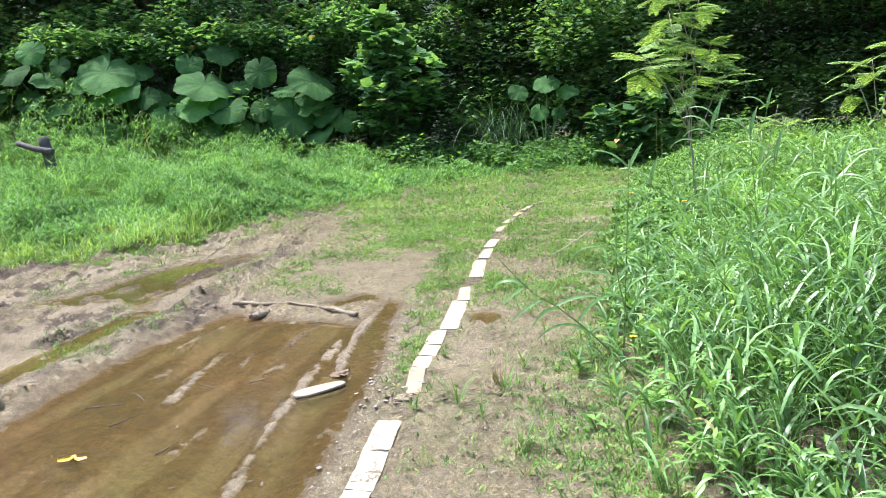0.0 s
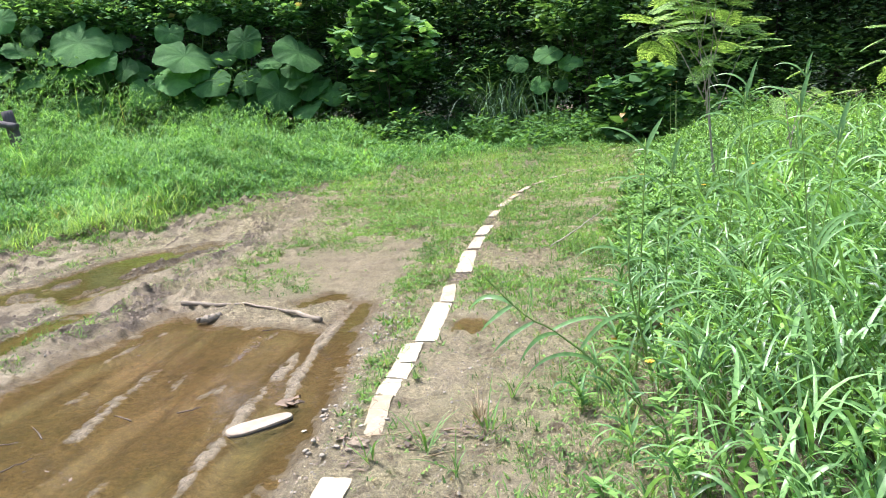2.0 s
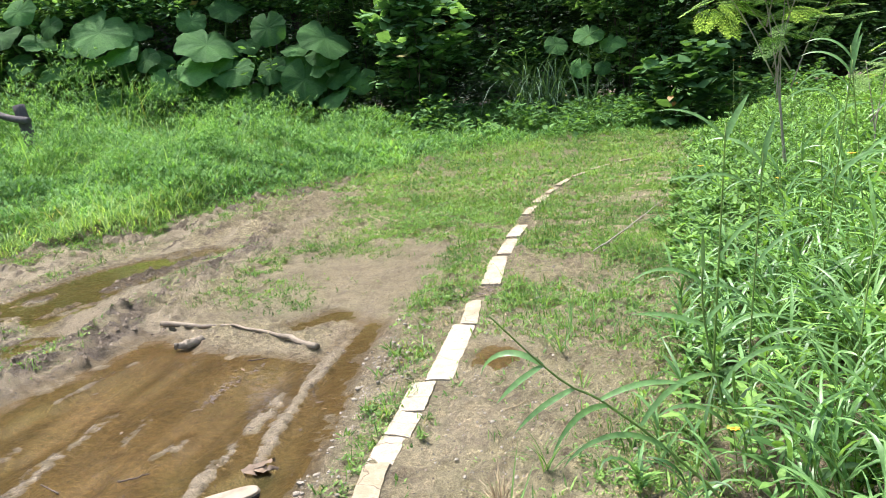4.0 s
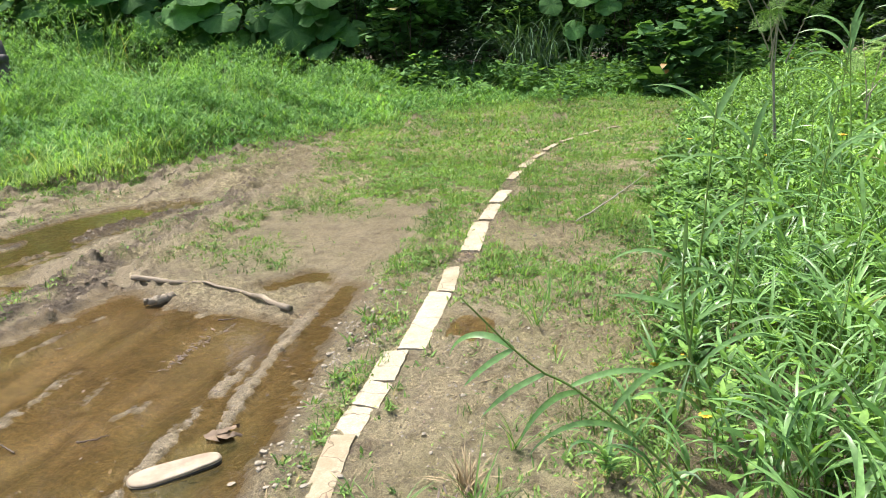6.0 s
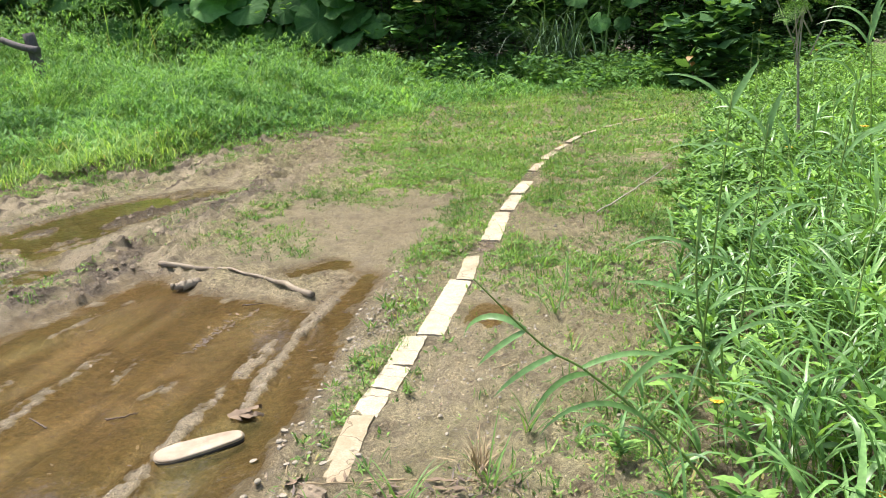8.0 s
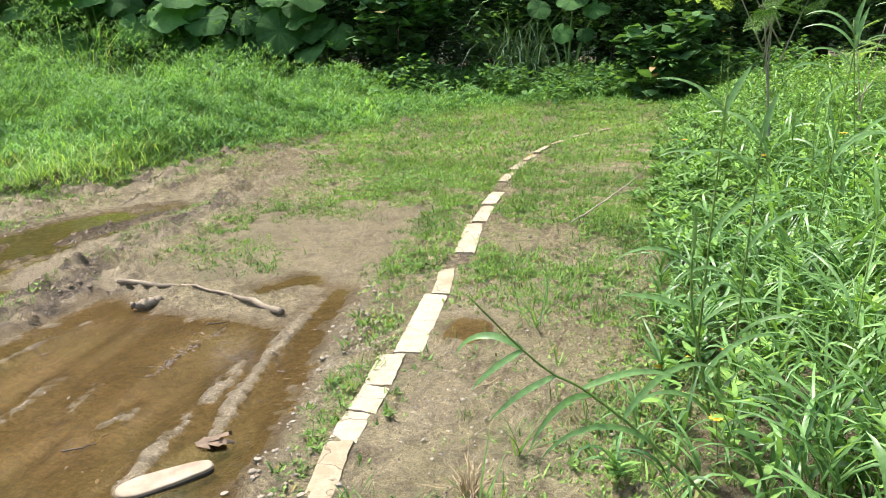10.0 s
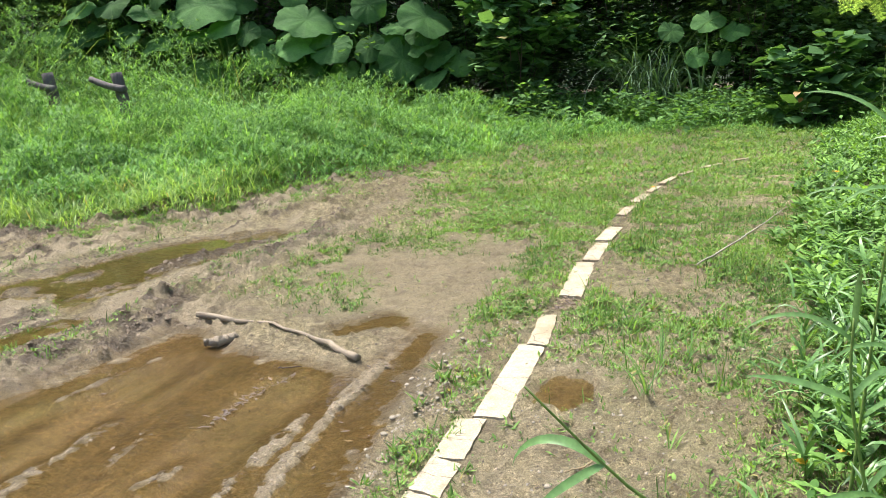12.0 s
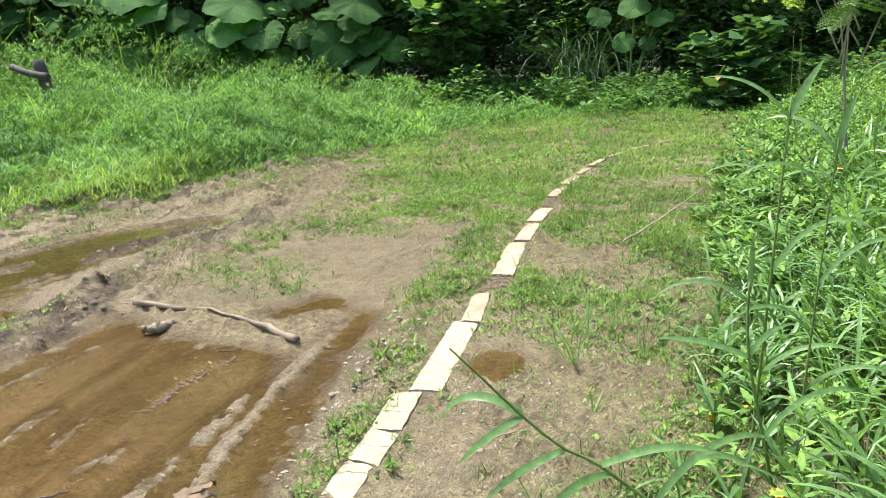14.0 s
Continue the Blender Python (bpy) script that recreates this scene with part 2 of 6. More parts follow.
G_TALL = leaf_mat("tall_grass", (0.064, 0.162, 0.044), (0.215, 0.390, 0.135), 0.38, 0.28, 0.003, gloss=0.42)
G_STEM = leaf_mat("grass_stem", (0.12, 0.22, 0.045), (0.24, 0.34, 0.10), 0.5, 0.2)
G_FIELD = leaf_mat("meadow_grass", (0.100, 0.225, 0.055), (0.265, 0.430, 0.135), 0.55, 0.38, 0.010, 0.9)
G_WEED = leaf_mat("leafy_weed", (0.058, 0.160, 0.034), (0.235, 0.415, 0.098), 0.6, 0.28, 0.0, 0.9)
G_PALE = leaf_mat("pale_meadow_blade", (0.150, 0.270, 0.070), (0.330, 0.470, 0.150), 0.5, 0.38, 0.02, 0.9)
G_UNDER = leaf_mat("shaded_undergrowth", (0.060, 0.150, 0.046), (0.150, 0.290, 0.090), 0.65, 0.36, 0.0, 0.9, gloss=0.12)
G_SPRIG = leaf_mat("meadow_sprig", (0.082, 0.205, 0.058), (0.205, 0.385, 0.128), 0.65, 0.38, 0.0, 0.8, gloss=0.15)
G_LAWN = leaf_mat("low_turf", (0.070, 0.155, 0.036), (0.240, 0.385, 0.105), 0.65, 0.30, 0.04, 1.3, gloss=0.18)
G_EAR = leaf_mat("broad_leaf", (0.072, 0.185, 0.056), (0.125, 0.275, 0.088), 0.72, 0.42, 0.0, 2.2, False)


def add_veins(m):
    """Pale ribs that run out from the stalk's end to the rim."""
    n, l = m.node_tree.nodes, m.node_tree.links
    co = n.new("ShaderNodeTexCoord")
    xyz = n.new("ShaderNodeSeparateXYZ")
    l.new(co.outputs["Object"], xyz.inputs[0])

    def calc(op, a, b=None):
        q = n.new("ShaderNodeMath")
        q.operation = op
        for k, v in enumerate((a, b)):
            if isinstance(v, bpy.types.NodeSocket):
                l.new(v, q.inputs[k])
            elif v is not None:
                q.inputs[k].default_value = v
        return q.outputs[0]

    ang = calc("ARCTAN2", xyz.outputs[0], calc("MULTIPLY", xyz.outputs[1], -1.0))
    rib = ramp(n, l, calc("COSINE", calc("MULTIPLY", ang, 5.5)), 0.955, 1.0)
    p = n["Principled BSDF"]
    src = p.inputs["Base Color"].links[0].from_socket
    bump(n, l, noise_tex(n, l, 16, 5, 0.7), 0.35, 0.05, p)
    l.new(mix_rgb(n, l, calc("MULTIPLY", rib, 0.30), src, (0.18, 0.32, 0.12)), p.inputs["Base Color"])


add_veins(G_EAR)
G_EAR.node_tree.nodes["Principled BSDF"].inputs["Specular IOR Level"].default_value = 0.14
G_BUSH = leaf_mat("shrub_leaf", (0.086, 0.200, 0.082), (0.195, 0.355, 0.145), 0.6, 0.40, 0.006, gloss=0.12)
G_LOBED = leaf_mat("lobed_leaf", (0.052, 0.132, 0.050), (0.115, 0.228, 0.082), 0.65, 0.30, 0.006, gloss=0.08)
G_DARK = leaf_mat("forest_leaf", (0.068, 0.150, 0.060), (0.152, 0.268, 0.104), 0.6, 0.40, gloss=0.12)
G_FEATHER = leaf_mat("feathery_leaf", (0.20, 0.37, 0.110), (0.42, 0.60, 0.230), 0.55, 0.42)
G_SHADE = leaf_mat("shade_darkened_grass", (0.050, 0.115, 0.056), (0.130, 0.230, 0.120), 0.6, 0.20)
G_PETIOLE = leaf_mat("petiole", (0.10, 0.19, 0.05), (0.15, 0.25, 0.07), 0.5, 0.1, 0, 2, False)

# ---- mesh helpers ----
rng = np.random.default_rng(7)


def mesh_of(name, V, Q, mats, index=None, smooth=True):
    """A mesh from arrays of corners and quads."""
    me = bpy.data.meshes.new(name)
    V, Q = np.asarray(V, np.float32), np.asarray(Q, np.int32)
    k = Q.shape[1]
    me.vertices.add(len(V))
    me.vertices.foreach_set("co", V.ravel())
    me.loops.add(Q.size)
    me.loops.foreach_set("vertex_index", Q.ravel())
    me.polygons.add(len(Q))
    me.polygons.foreach_set("loop_start", np.arange(len(Q), dtype=np.int32) * k)
    if index is not None:
        me.polygons.foreach_set("material_index", np.asarray(index, np.int32))
    if smooth:
        me.polygons.foreach_set("use_smooth", np.ones(len(Q), bool))
    for mt in mats if isinstance(mats, (list, tuple)) else [mats]:
        me.materials.append(mt)
    me.update(calc_edges=True)
    return me


def part(name, me, parent=None, label=""):
    ob = new(name, me)
    if parent is not None:
        ob.parent = parent
    return tagged(ob, label)


def bm_mesh(name, bm, mat, smooth=False):
    me = bpy.data.meshes.new(name)
    bm.to_mesh(me)
    bm.free()
    me.materials.append(mat)
    if smooth:
        me.polygons.foreach_set("use_smooth", np.ones(len(me.polygons), bool))
    return me


class Soup:
    """Gathers many small surfaces of several materials into one mesh."""

    def __init__(self):
        self.V, self.Q, self.I, self.n = [], [], [], 0

    def add(self, V, Q, mat=0):
        self.V.append(V)
        self.Q.append(Q + self.n)
        self.I.append(np.full(len(Q), mat))
        self.n += len(V)

    def mesh(self, name, mats, smooth=True):
        return mesh_of(name, np.concatenate(self.V), np.concatenate(self.Q), mats, np.concatenate(self.I), smooth)


GRASSY = lambda t: (1 - t ** 2.2) * (0.55 + 0.9 * np.sqrt(t)) * 0.85 + 0.02
LEAFY = lambda t: np.sin(np.pi * np.clip(t, 0.02, 0.985) ** 0.75) + 0.03
STUB = lambda t: 1.0 - 0.7 * t
STALKY = lambda t: 1.0 - 0.6 * t


def strips(P, head, L, W, lean, curl, S=3, prof=GRASSY, fold=0.0, roll=None, sway=None):
    """Blades or leaves from roots P: heading, length, width, lean from upright at the root and how far they bend over (radians)."""
    n = len(P)
    P = np.asarray(P, float)
    head, L, W, lean, curl = (np.broadcast_to(np.asarray(v, float), n) for v in (head, L, W, lean, curl))
    t = np.linspace(0, 1, S + 1)
    phi = lean[:, None] + curl[:, None] * t[None] ** 1.3
    mid = (phi[:, 1:] + phi[:, :-1]) / 2
    hd = head[:, None] + (0 if sway is None else np.broadcast_to(sway, n)[:, None] * t[None] ** 2)
    hd = np.broadcast_to(hd, phi.shape)
    hm = (hd[:, 1:] + hd[:, :-1]) / 2
    step = (L / S)[:, None]
    d = np.stack([np.sin(mid) * np.cos(hm), np.sin(mid) * np.sin(hm), np.cos(mid)], -1) * step[..., None]
    spine = np.concatenate([np.zeros((n, 1, 3)), np.cumsum(d, 1)], 1) + P[:, None]
    side = np.stack([-np.sin(hd), np.cos(hd), 0 * hd], -1)
    norm = np.stack([-np.cos(phi) * np.cos(hd), -np.cos(phi) * np.sin(hd), np.sin(phi)], -1)
    if roll is not None:
        c, s = np.cos(roll)[:, None, None], np.sin(roll)[:, None, None]
        side, norm = side * c + norm * s, norm * c - side * s
    w = (W[:, None] * prof(t)[None] / 2)[..., None]
    if fold:
        V = np.stack([spine - side * w + norm * w * fold, spine, spine + side * w + norm * w * fold], 2)
        k = 3
    else:
        V = np.stack([spine - side * w, spine + side * w], 2)
        k = 2
    base = (np.arange(n) * (S + 1) * k)[:, None, None]
    j = np.arange(S)[None, :, None] * k
    a = np.arange(k - 1)[None, None, :]
    i0 = base + j + a
    Q = np.stack([i0, i0 + 1, i0 + 1 + k, i0 + k], -1).reshape(-1, 4)
    return V.reshape(-1, 3), Q


def tube(points, radii, sides=7):
    """A bent, tapered stem."""
    P = np.asarray(points, float)
    m = len(P)
    R = np.interp(np.linspace(0, 1, m), np.linspace(0, 1, len(radii)), radii)
    T = np.gradient(P, axis=0)
    T /= np.linalg.norm(T, axis=1)[:, None] + 1e-9
    ref = np.array([0.0, 0, 1]) if abs(T[:, 2]).mean() < 0.8 else np.array([1.0, 0, 0])
    A = np.cross(T, ref)
    A /= np.linalg.norm(A, axis=1)[:, None]
    B = np.cross(T, A)
    th = np.linspace(0, 2 * np.pi, sides, endpoint=False)
    V = P[:, None] + R[:, None, None] * (A[:, None] * np.cos(th)[None, :, None] + B[:, None] * np.sin(th)[None, :, None])
    V = V.reshape(-1, 3)
    i, j = np.meshgrid(np.arange(m - 1), np.arange(sides), indexing="ij")
    q = np.stack([i * sides + j, i * sides + (j + 1) % sides, (i + 1) * sides + (j + 1) % sides, (i + 1) * sides + j], -1).reshape(-1, 4)
    caps = [[0, 1, 2, 3]] if sides == 4 else [[0, a, a + 1, a + 1] for a in range(1, sides - 1)]
    e = (m - 1) * sides
    V = np.concatenate([V, P[:1], P[-1:]])
    fan = [[e + a, e + (a + 1) % sides, len(V) - 1, len(V) - 1] for a in range(sides)]
    fan += [[(a + 1) % sides, a, len(V) - 2, len(V) - 2] for a in range(sides)]
    fan3 = np.array([f[:3] for f in fan])
    mids = []
    # closing triangles become slim quads, by a corner in the middle of their outer edge
    extra = []
    for a, b, c in fan3:
        extra.append((V[a] + V[b]) / 2)
        mids.append([a, len(V) + len(extra) - 1, b, c])
    return np.concatenate([V, np.array(extra)]), np.concatenate([q, np.array(mids)])


def smooth_path(pts, n=12):
    """A soft curve through a few points."""
    P = np.asarray(pts, float)
    s = np.linspace(0, len(P) - 1, n)
    out = []
    for v in s:
        i = min(int(v), len(P) - 2)
        f = v - i
        p0, p1, p2, p3 = P[max(i - 1, 0)], P[i], P[i + 1], P[min(i + 2, len(P) - 1)]
        out.append(0.5 * (2 * p1 + (p2 - p0) * f + (2 * p0 - 5 * p1 + 4 * p2 - p3) * f * f + (3 * p1 - p0 - 3 * p2 + p3) * f ** 3))
    return np.array(out)


# ---- the lie of the land ----
_perm = rng.random((256, 256))


def grain(X, Y, seed=0):
    """Smooth value noise, 0 to 1."""
    X, Y = np.asarray(X, float) + seed * 17.31, np.asarray(Y, float) + seed * 9.77
    i, j = np.floor(X).astype(int), np.floor(Y).astype(int)
    u, v = X - i, Y - j
    u, v = u * u * (3 - 2 * u), v * v * (3 - 2 * v)
    p = lambda a, b: _perm[a % 256, b % 256]
    return (p(i, j) * (1 - u) + p(i + 1, j) * u) * (1 - v) + (p(i, j + 1) * (1 - u) + p(i + 1, j + 1) * u) * v


def fbm(X, Y, seed=0, octaves=4):
    out, amp, tot = 0, 1.0, 0
    for o in range(octaves):
        out, tot = out + amp * grain(X * 2 ** o, Y * 2 ** o, seed + o), tot + amp
        amp *= 0.55
    return out / tot


def ease(a, b, v):
    t = np.clip((v - a) / (b - a), 0, 1)
    return t * t * (3 - 2 * t)


def line_dist(X, Y, pts):
    best = np.full(np.shape(X), 1e9)
    for (ax, ay), (bx, by) in zip(pts[:-1], pts[1:]):
        dx, dy = bx - ax, by - ay
        t = np.clip(((X - ax) * dx + (Y - ay) * dy) / (dx * dx + dy * dy), 0, 1)
        best = np.minimum(best, np.hypot(X - ax - t * dx, Y - ay - t * dy))
    return best


def area_dist(X, Y, poly):
    """Distance to a shore: positive outside, negative inside."""
    d = line_dist(X, Y, poly + poly[:1])
    ins = np.zeros(np.shape(X), bool)
    for (ax, ay), (bx, by) in zip(poly, poly[1:] + poly[:1]):
        if ay != by:
            ins ^= ((ay > Y) != (by > Y)) & (X < (bx - ax) * (Y - ay) / (by - ay) + ax)
    return np.where(ins, -d, d)


KERB_Y = [-3.0, 2.19, 2.53, 2.85, 3.2, 3.6, 4.02, 4.34, 5.08, 5.55, 5.79, 6.52, 7.49, 7.9, 8.39, 8.83, 9.55, 10.19, 10.48, 10.71, 11.05, 11.37, 12.0]
KERB_X = [-0.60, -0.25, -0.228, -0.206, -0.15, -0.125, -0.066, -0.005, 0.075, 0.12, 0.19, 0.242, 0.40, 0.44, 0.53, 0.65, 0.86, 1.19, 1.36, 1.54, 1.87, 2.1, 2.9]
POOL = [(-1.95, 0.4), (-2.12, 1.8), (-2.16, 3.0), (-2.10, 3.60), (-2.06, 3.90), (-1.99, 4.30), (-1.90, 4.52), (-1.80, 4.86), (-1.71, 5.17), (-1.62, 5.16), (-1.45, 5.00), (-1.31, 4.935), (-1.07, 4.87), (-0.90, 4.84), (-0.695, 4.73),
        (-0.60, 4.76), (-0.545, 5.05), (-0.50, 5.31), (-0.445, 5.335), (-0.41, 5.15), (-0.405, 4.6), (-0.40, 4.1), (-0.41, 3.7), (-0.435, 3.3), (-0.46, 2.9), (-0.50, 2.4), (-0.62, 0.4)]
LEFT_POOL = [(-3.30, 5.40), (-2.94, 5.81), (-2.82, 6.35), (-2.62, 6.80), (-2.36, 7.02), (-2.02, 7.20), (-1.94, 7.09), (-2.02, 6.70), (-2.13, 6.20), (-2.26, 5.72), (-2.39, 5.25), (-2.62, 5.40), (-2.86, 5.30)]
RUT = [(-2.58, 3.5), (-2.46, 4.2), (-2.42, 4.6), (-2.36, 4.95), (-2.29, 5.15)]
RIDGES = [
    ([(-0.50, 5.66), (-0.525, 5.41), (-0.56, 4.85), (-0.60, 4.36), (-0.615, 4.02), (-0.585, 3.70)], 0.036, 0.044),
    ([(-0.685, 4.35), (-0.73, 3.95), (-0.745, 3.78), (-0.757, 3.50), (-0.79, 3.1), (-0.79, 2.5), (-0.74, 1.6)], 0.040, 0.034),
    ([(-1.43, 3.34), (-1.42, 3.55), (-1.42, 3.78), (-1.39, 4.17)], 0.045, 0.018),
    ([(-1.205, 3.90), (-1.213, 4.16)], 0.024, 0.012),
    ([(-1.025, 3.78), (-0.955, 3.915)], 0.026, 0.011),
    ([(-1.76, 4.33), (-1.69, 4.58), (-1.615, 4.83)], 0.016, 0.008),
    ([(-1.66, 3.76), (-1.64, 3.86)], 0.035, 0.010),
    ([(-1.16, 2.7), (-1.10, 2.95)], 0.022, 0.009),
]
FAN_DIP, FAN_Z = [(-0.85, 5.20), (-0.67, 5.39)], 0.036
CREST = [(-2.32, 3.7), (-2.18, 4.2), (-2.0, 4.62), (-1.88, 5.05), (-1.78, 5.32)]
POOL_Z, LEFT_Z, RUT_Z = 0.0, 0.100, 0.052


def kerb_x(Y):
    return np.interp(Y, KERB_Y, KERB_X)


def left_edge(X):
    """Where the tall weeds beyond the track begin."""
    return np.interp(X, [-30, -6.5, -4.4, -3.7, -3.2, -2.95, -2.3, -1.9, -1.5, -0.85, 0.6, 1.6, 2.6, 4], [3, 5.3, 6.6, 7.1, 7.55, 8.0, 9.1, 9.8, 10.6, 11.9, 13.2, 13.7, 13.2, 12.5])


def right_edge(Y):
    """Where the tall grass beside the kerb begins."""
    return np.interp(Y, [-4, 1.2, 2.2, 3.2, 3.7, 4.0, 4.6, 6.2, 9.0, 10.3, 12.2, 14], [0.88, 0.82, 0.66, 0.66, 0.84, 0.98, 1.06, 1.18, 1.86, 2.22, 2.75, 3.2])


def land(X, Y):
    """Height of the ground, and how silty, wet and overgrown it is."""
    X, Y = np.asarray(X, float), np.asarray(Y, float)
    wob = (fbm(X * 5, Y * 5, 3, 3) - 0.5)
    d = area_dist(X, Y, POOL) + 0.10 * wob
    dl = area_dist(X, Y, LEFT_POOL) + 0.10 * wob + 0.16 * (fbm((X - 0.27 * Y) * 9, Y * 2.2, 5, 3) - 0.5)
    base = 0.022 * np.clip(Y - 5, 0, 18) + 0.022 * ease(-1.5, -2.0, X) * ease(4.5, 5.5, Y) + 0.030 * ease(-1.5, -2.0, X) * ease(5.0, 6.0, Y)
    z = base + 0.052 * ease(0.0, 0.26, d)
    z += 0.03 * ease(0.4, 1.6, X - kerb_x(Y))
    z_even = z.copy()
    inside = ease(0.0, 0.22, -d)
    streak = fbm((X - 0.13 * Y) * 7.5, Y * 0.9, 8, 3)
    bed = -0.003 - 0.012 * inside - 0.030 * ease(0.42, 0.62, streak) * inside + 0.020 * (fbm(X * 15, Y * 8, 9, 4) - 0.5)
    z = np.where(d < 0, bed, z)
    z += 0.020 * (fbm(X * 17, Y * 15, 16, 3) - 0.5) * ease(0.12, 0.02, np.abs(d))
    zl = LEFT_Z - 0.004 - 0.024 * ease(0, 0.15, -dl) + 0.05 * ease(0.60, 0.80, fbm((X - 0.27 * Y) * 8, Y * 2.6, 17, 4)) + 0.012 * (fbm(X * 25, Y * 25, 37, 2) - 0.5)
    dr = line_dist(X, Y, RUT) + 0.05 * wob
    # wheel ruts and trodden clods of the bank
    bank = ease(-1.35, -1.75, X) * ease(10.5, 8.8, Y) * ease(0.0, 0.08, d) * ease(0.0, 0.2, dl)
    u = X - 0.27 * (Y - 5)
    z += bank * (0.15 * ease(-0.1, 0.5, d) * (fbm(u * 5.0, Y * 0.6, 11, 3) - 0.5) + 0.040 * ease(0.5, 0.72, fbm(u * 14, Y * 7, 12, 3)) * ease(0.40, 0.6, fbm(u * 4, Y * 0.8, 45, 2)) + 0.050 * (fbm(X * 20, Y * 20, 13, 2) - 0.5))
    z += 0.030 * ease(0.13, 0.05, d) * ease(0.0, 0.05, d) * ease(-1.6, -1.8, X) * fbm(X * 14, Y * 14, 14, 2)
    # silt fan with faint drag marks
    fan = ease(5.1, 5.5, Y) * ease(7.45, 6.95, Y - 0.25 * (X + 0.8) + 0.6 * wob) * ease(-1.55, -1.25, X) * ease(-0.02, -0.16, X - kerb_x(Y) + 0.22 + 0.25 * wob)
    z += fan * (-0.018 + 0.030 * (fbm((X - 0.42 * Y) * 19, Y * 0.9, 15, 2) - 0.5) + 0.010 * (fbm(X * 22, Y * 22, 36, 2) - 0.5))
    dp = line_dist(X, Y, [(0.25, 4.56), (0.27, 4.68)]) + 0.05 * wob
    z -= 0.020 * ease(0.14, 0.04, dp)
    rough = ease(-0.02, 0.06, d)
    z += rough * (0.036 * (fbm(X * 3, Y * 3, 20, 3) - 0.5) + 0.022 * (1 - 0.7 * fan) * (fbm(X * 14, Y * 14, 21, 3) - 0.5))
    z += rough * (1 - 0.6 * fan) * (0.022 * ease(0.50, 0.75, fbm(X * 24, Y * 24, 22, 2)) + 0.010 * (fbm(X * 55, Y * 55, 26, 2) - 0.5))
    kx = np.abs(X - kerb_x(Y))
    dip = ease(0.13, 0.08, dp)
    z = z * (1 - dip) + (0.031 + 0.006 * (fbm(X * 20, Y * 20, 27, 2) - 0.5)) * dip
    seat = ease(0.095, 0.06, kx) * ease(11.0, 10.0, Y)
    creep = 0.008 * ease(0.52, 0.72, fbm(X * 16, Y * 14, 24, 4)) * ease(0.050, 0.066, kx) + 0.007 * ease(0.72, 0.82, fbm(X * 14, Y * 12, 25, 4) + 0.08 * ease(7.0, 8.5, Y))
    z = z * (1 - seat) + (z_even - 0.003 + 0.005 * (fbm(X * 18, Y * 9, 23, 2) - 0.5) + creep) * seat
    df = line_dist(X, Y, FAN_DIP) + 0.07 * wob + 0.10 * (fbm((X - 0.6 * Y) * 12, Y * 3, 38, 2) - 0.5)
    sink = ease(0.13, 0.04, df)
    z = z * (1 - sink) + (FAN_Z - 0.006) * sink
    for pts, wide, high in RIDGES:
        wide = wide * 1.2
        k = line_dist(X, Y, pts) + 0.075 * (fbm(X * 15, Y * 5, 30, 4) - 0.5) + 0.035 * (fbm(X * 40, Y * 30, 32, 2) - 0.5)
        top = 0.36 * high * ease(wide, wide * 0.1, k) * (3.4 * fbm(X * 26, Y * 24, 31, 3) - 0.85)
        z = np.maximum(z, np.where(k < wide * 1.3, -0.020 + (0.0185 + top) * ease(wide * 1.3, wide * 0.4, k), -9))
    lip = LEFT_Z + 0.004 + 0.05 * ease(0, 0.6, dl)
    near = ease(0.38, 0.06, dl)
    z = np.where(dl < 0, zl, z * (1 - near) + np.maximum(np.minimum(z, lip + 0.02 * fbm(X * 12, Y * 12, 19, 2)), LEFT_Z - 0.004) * near)
    spit = line_dist(X, Y, [(-2.36, 5.95), (-2.25, 6.24), (-2.08, 6.62), (-1.95, 6.80)]) + 0.10 * (fbm(X * 9, Y * 9, 34, 3) - 0.5)
    z = np.maximum(z, np.where(dl < 0.1, LEFT_Z - 0.02 + 0.055 * ease(0.10, 0.01, spit) * (0.35 + 1.1 * fbm(X * 18, Y * 18, 35, 2)), -9))
    gully = ease(0.30, 0.06, dr)
    z = z * (1 - gully) + gully * (RUT_Z - 0.008 + 0.02 * (fbm(X * 9, Y * 5, 18, 2) - 0.5))
    z += 0.016 * (fbm(X * 38, Y * 38, 33, 2) - 0.5) * ease(-0.012, 0.0, z)
    wet = np.clip(ease(0.12, 0.0, d) + ease(0.09, 0.0, dl) + 0.8 * ease(0.12, 0.04, dr) + 0.9 * ease(0.16, 0.06, dp) + 0.8 * ease(0.16, 0.07, df) + 0.45 * bank * ease(0.50, 0.59, fbm(u * 5.5, Y * 1.3, 40, 4)) + 0.38 * fan, 0, 1)
    bar = ease(0.001, 0.008, z) * ease(0.02, -0.02, d)
    wet = wet * (1 - 0.9 * bar)
    silt = np.clip(0.95 * bank * ease(0.42, 0.56, fbm(u * 4.0, Y * 0.6, 43, 3)) + 0.35 * fan + bar + 0.45 * ease(0.2, 0.0, np.abs(d)) + 0.35 * ease(-0.05, 0.25, X - kerb_x(Y)) * ease(0.5, 0.62, fbm(X * 1.4, Y * 1.4, 42)), 0, 1)
    crest = 0.65 * ease(0.11, 0.02, line_dist(X, Y, CREST) + 0.14 * (fbm(X * 6, Y * 6, 47, 3) - 0.5)) * ease(0.36, 0.52, fbm(X * 9, Y * 7, 41, 3))
    edge = ease(-0.75, -0.15, Y - left_edge(X) + 0.9 * (fbm(X * 2.4, Y * 2.4, 48, 3) - 0.5)) * ease(10.6, 9.6, Y)
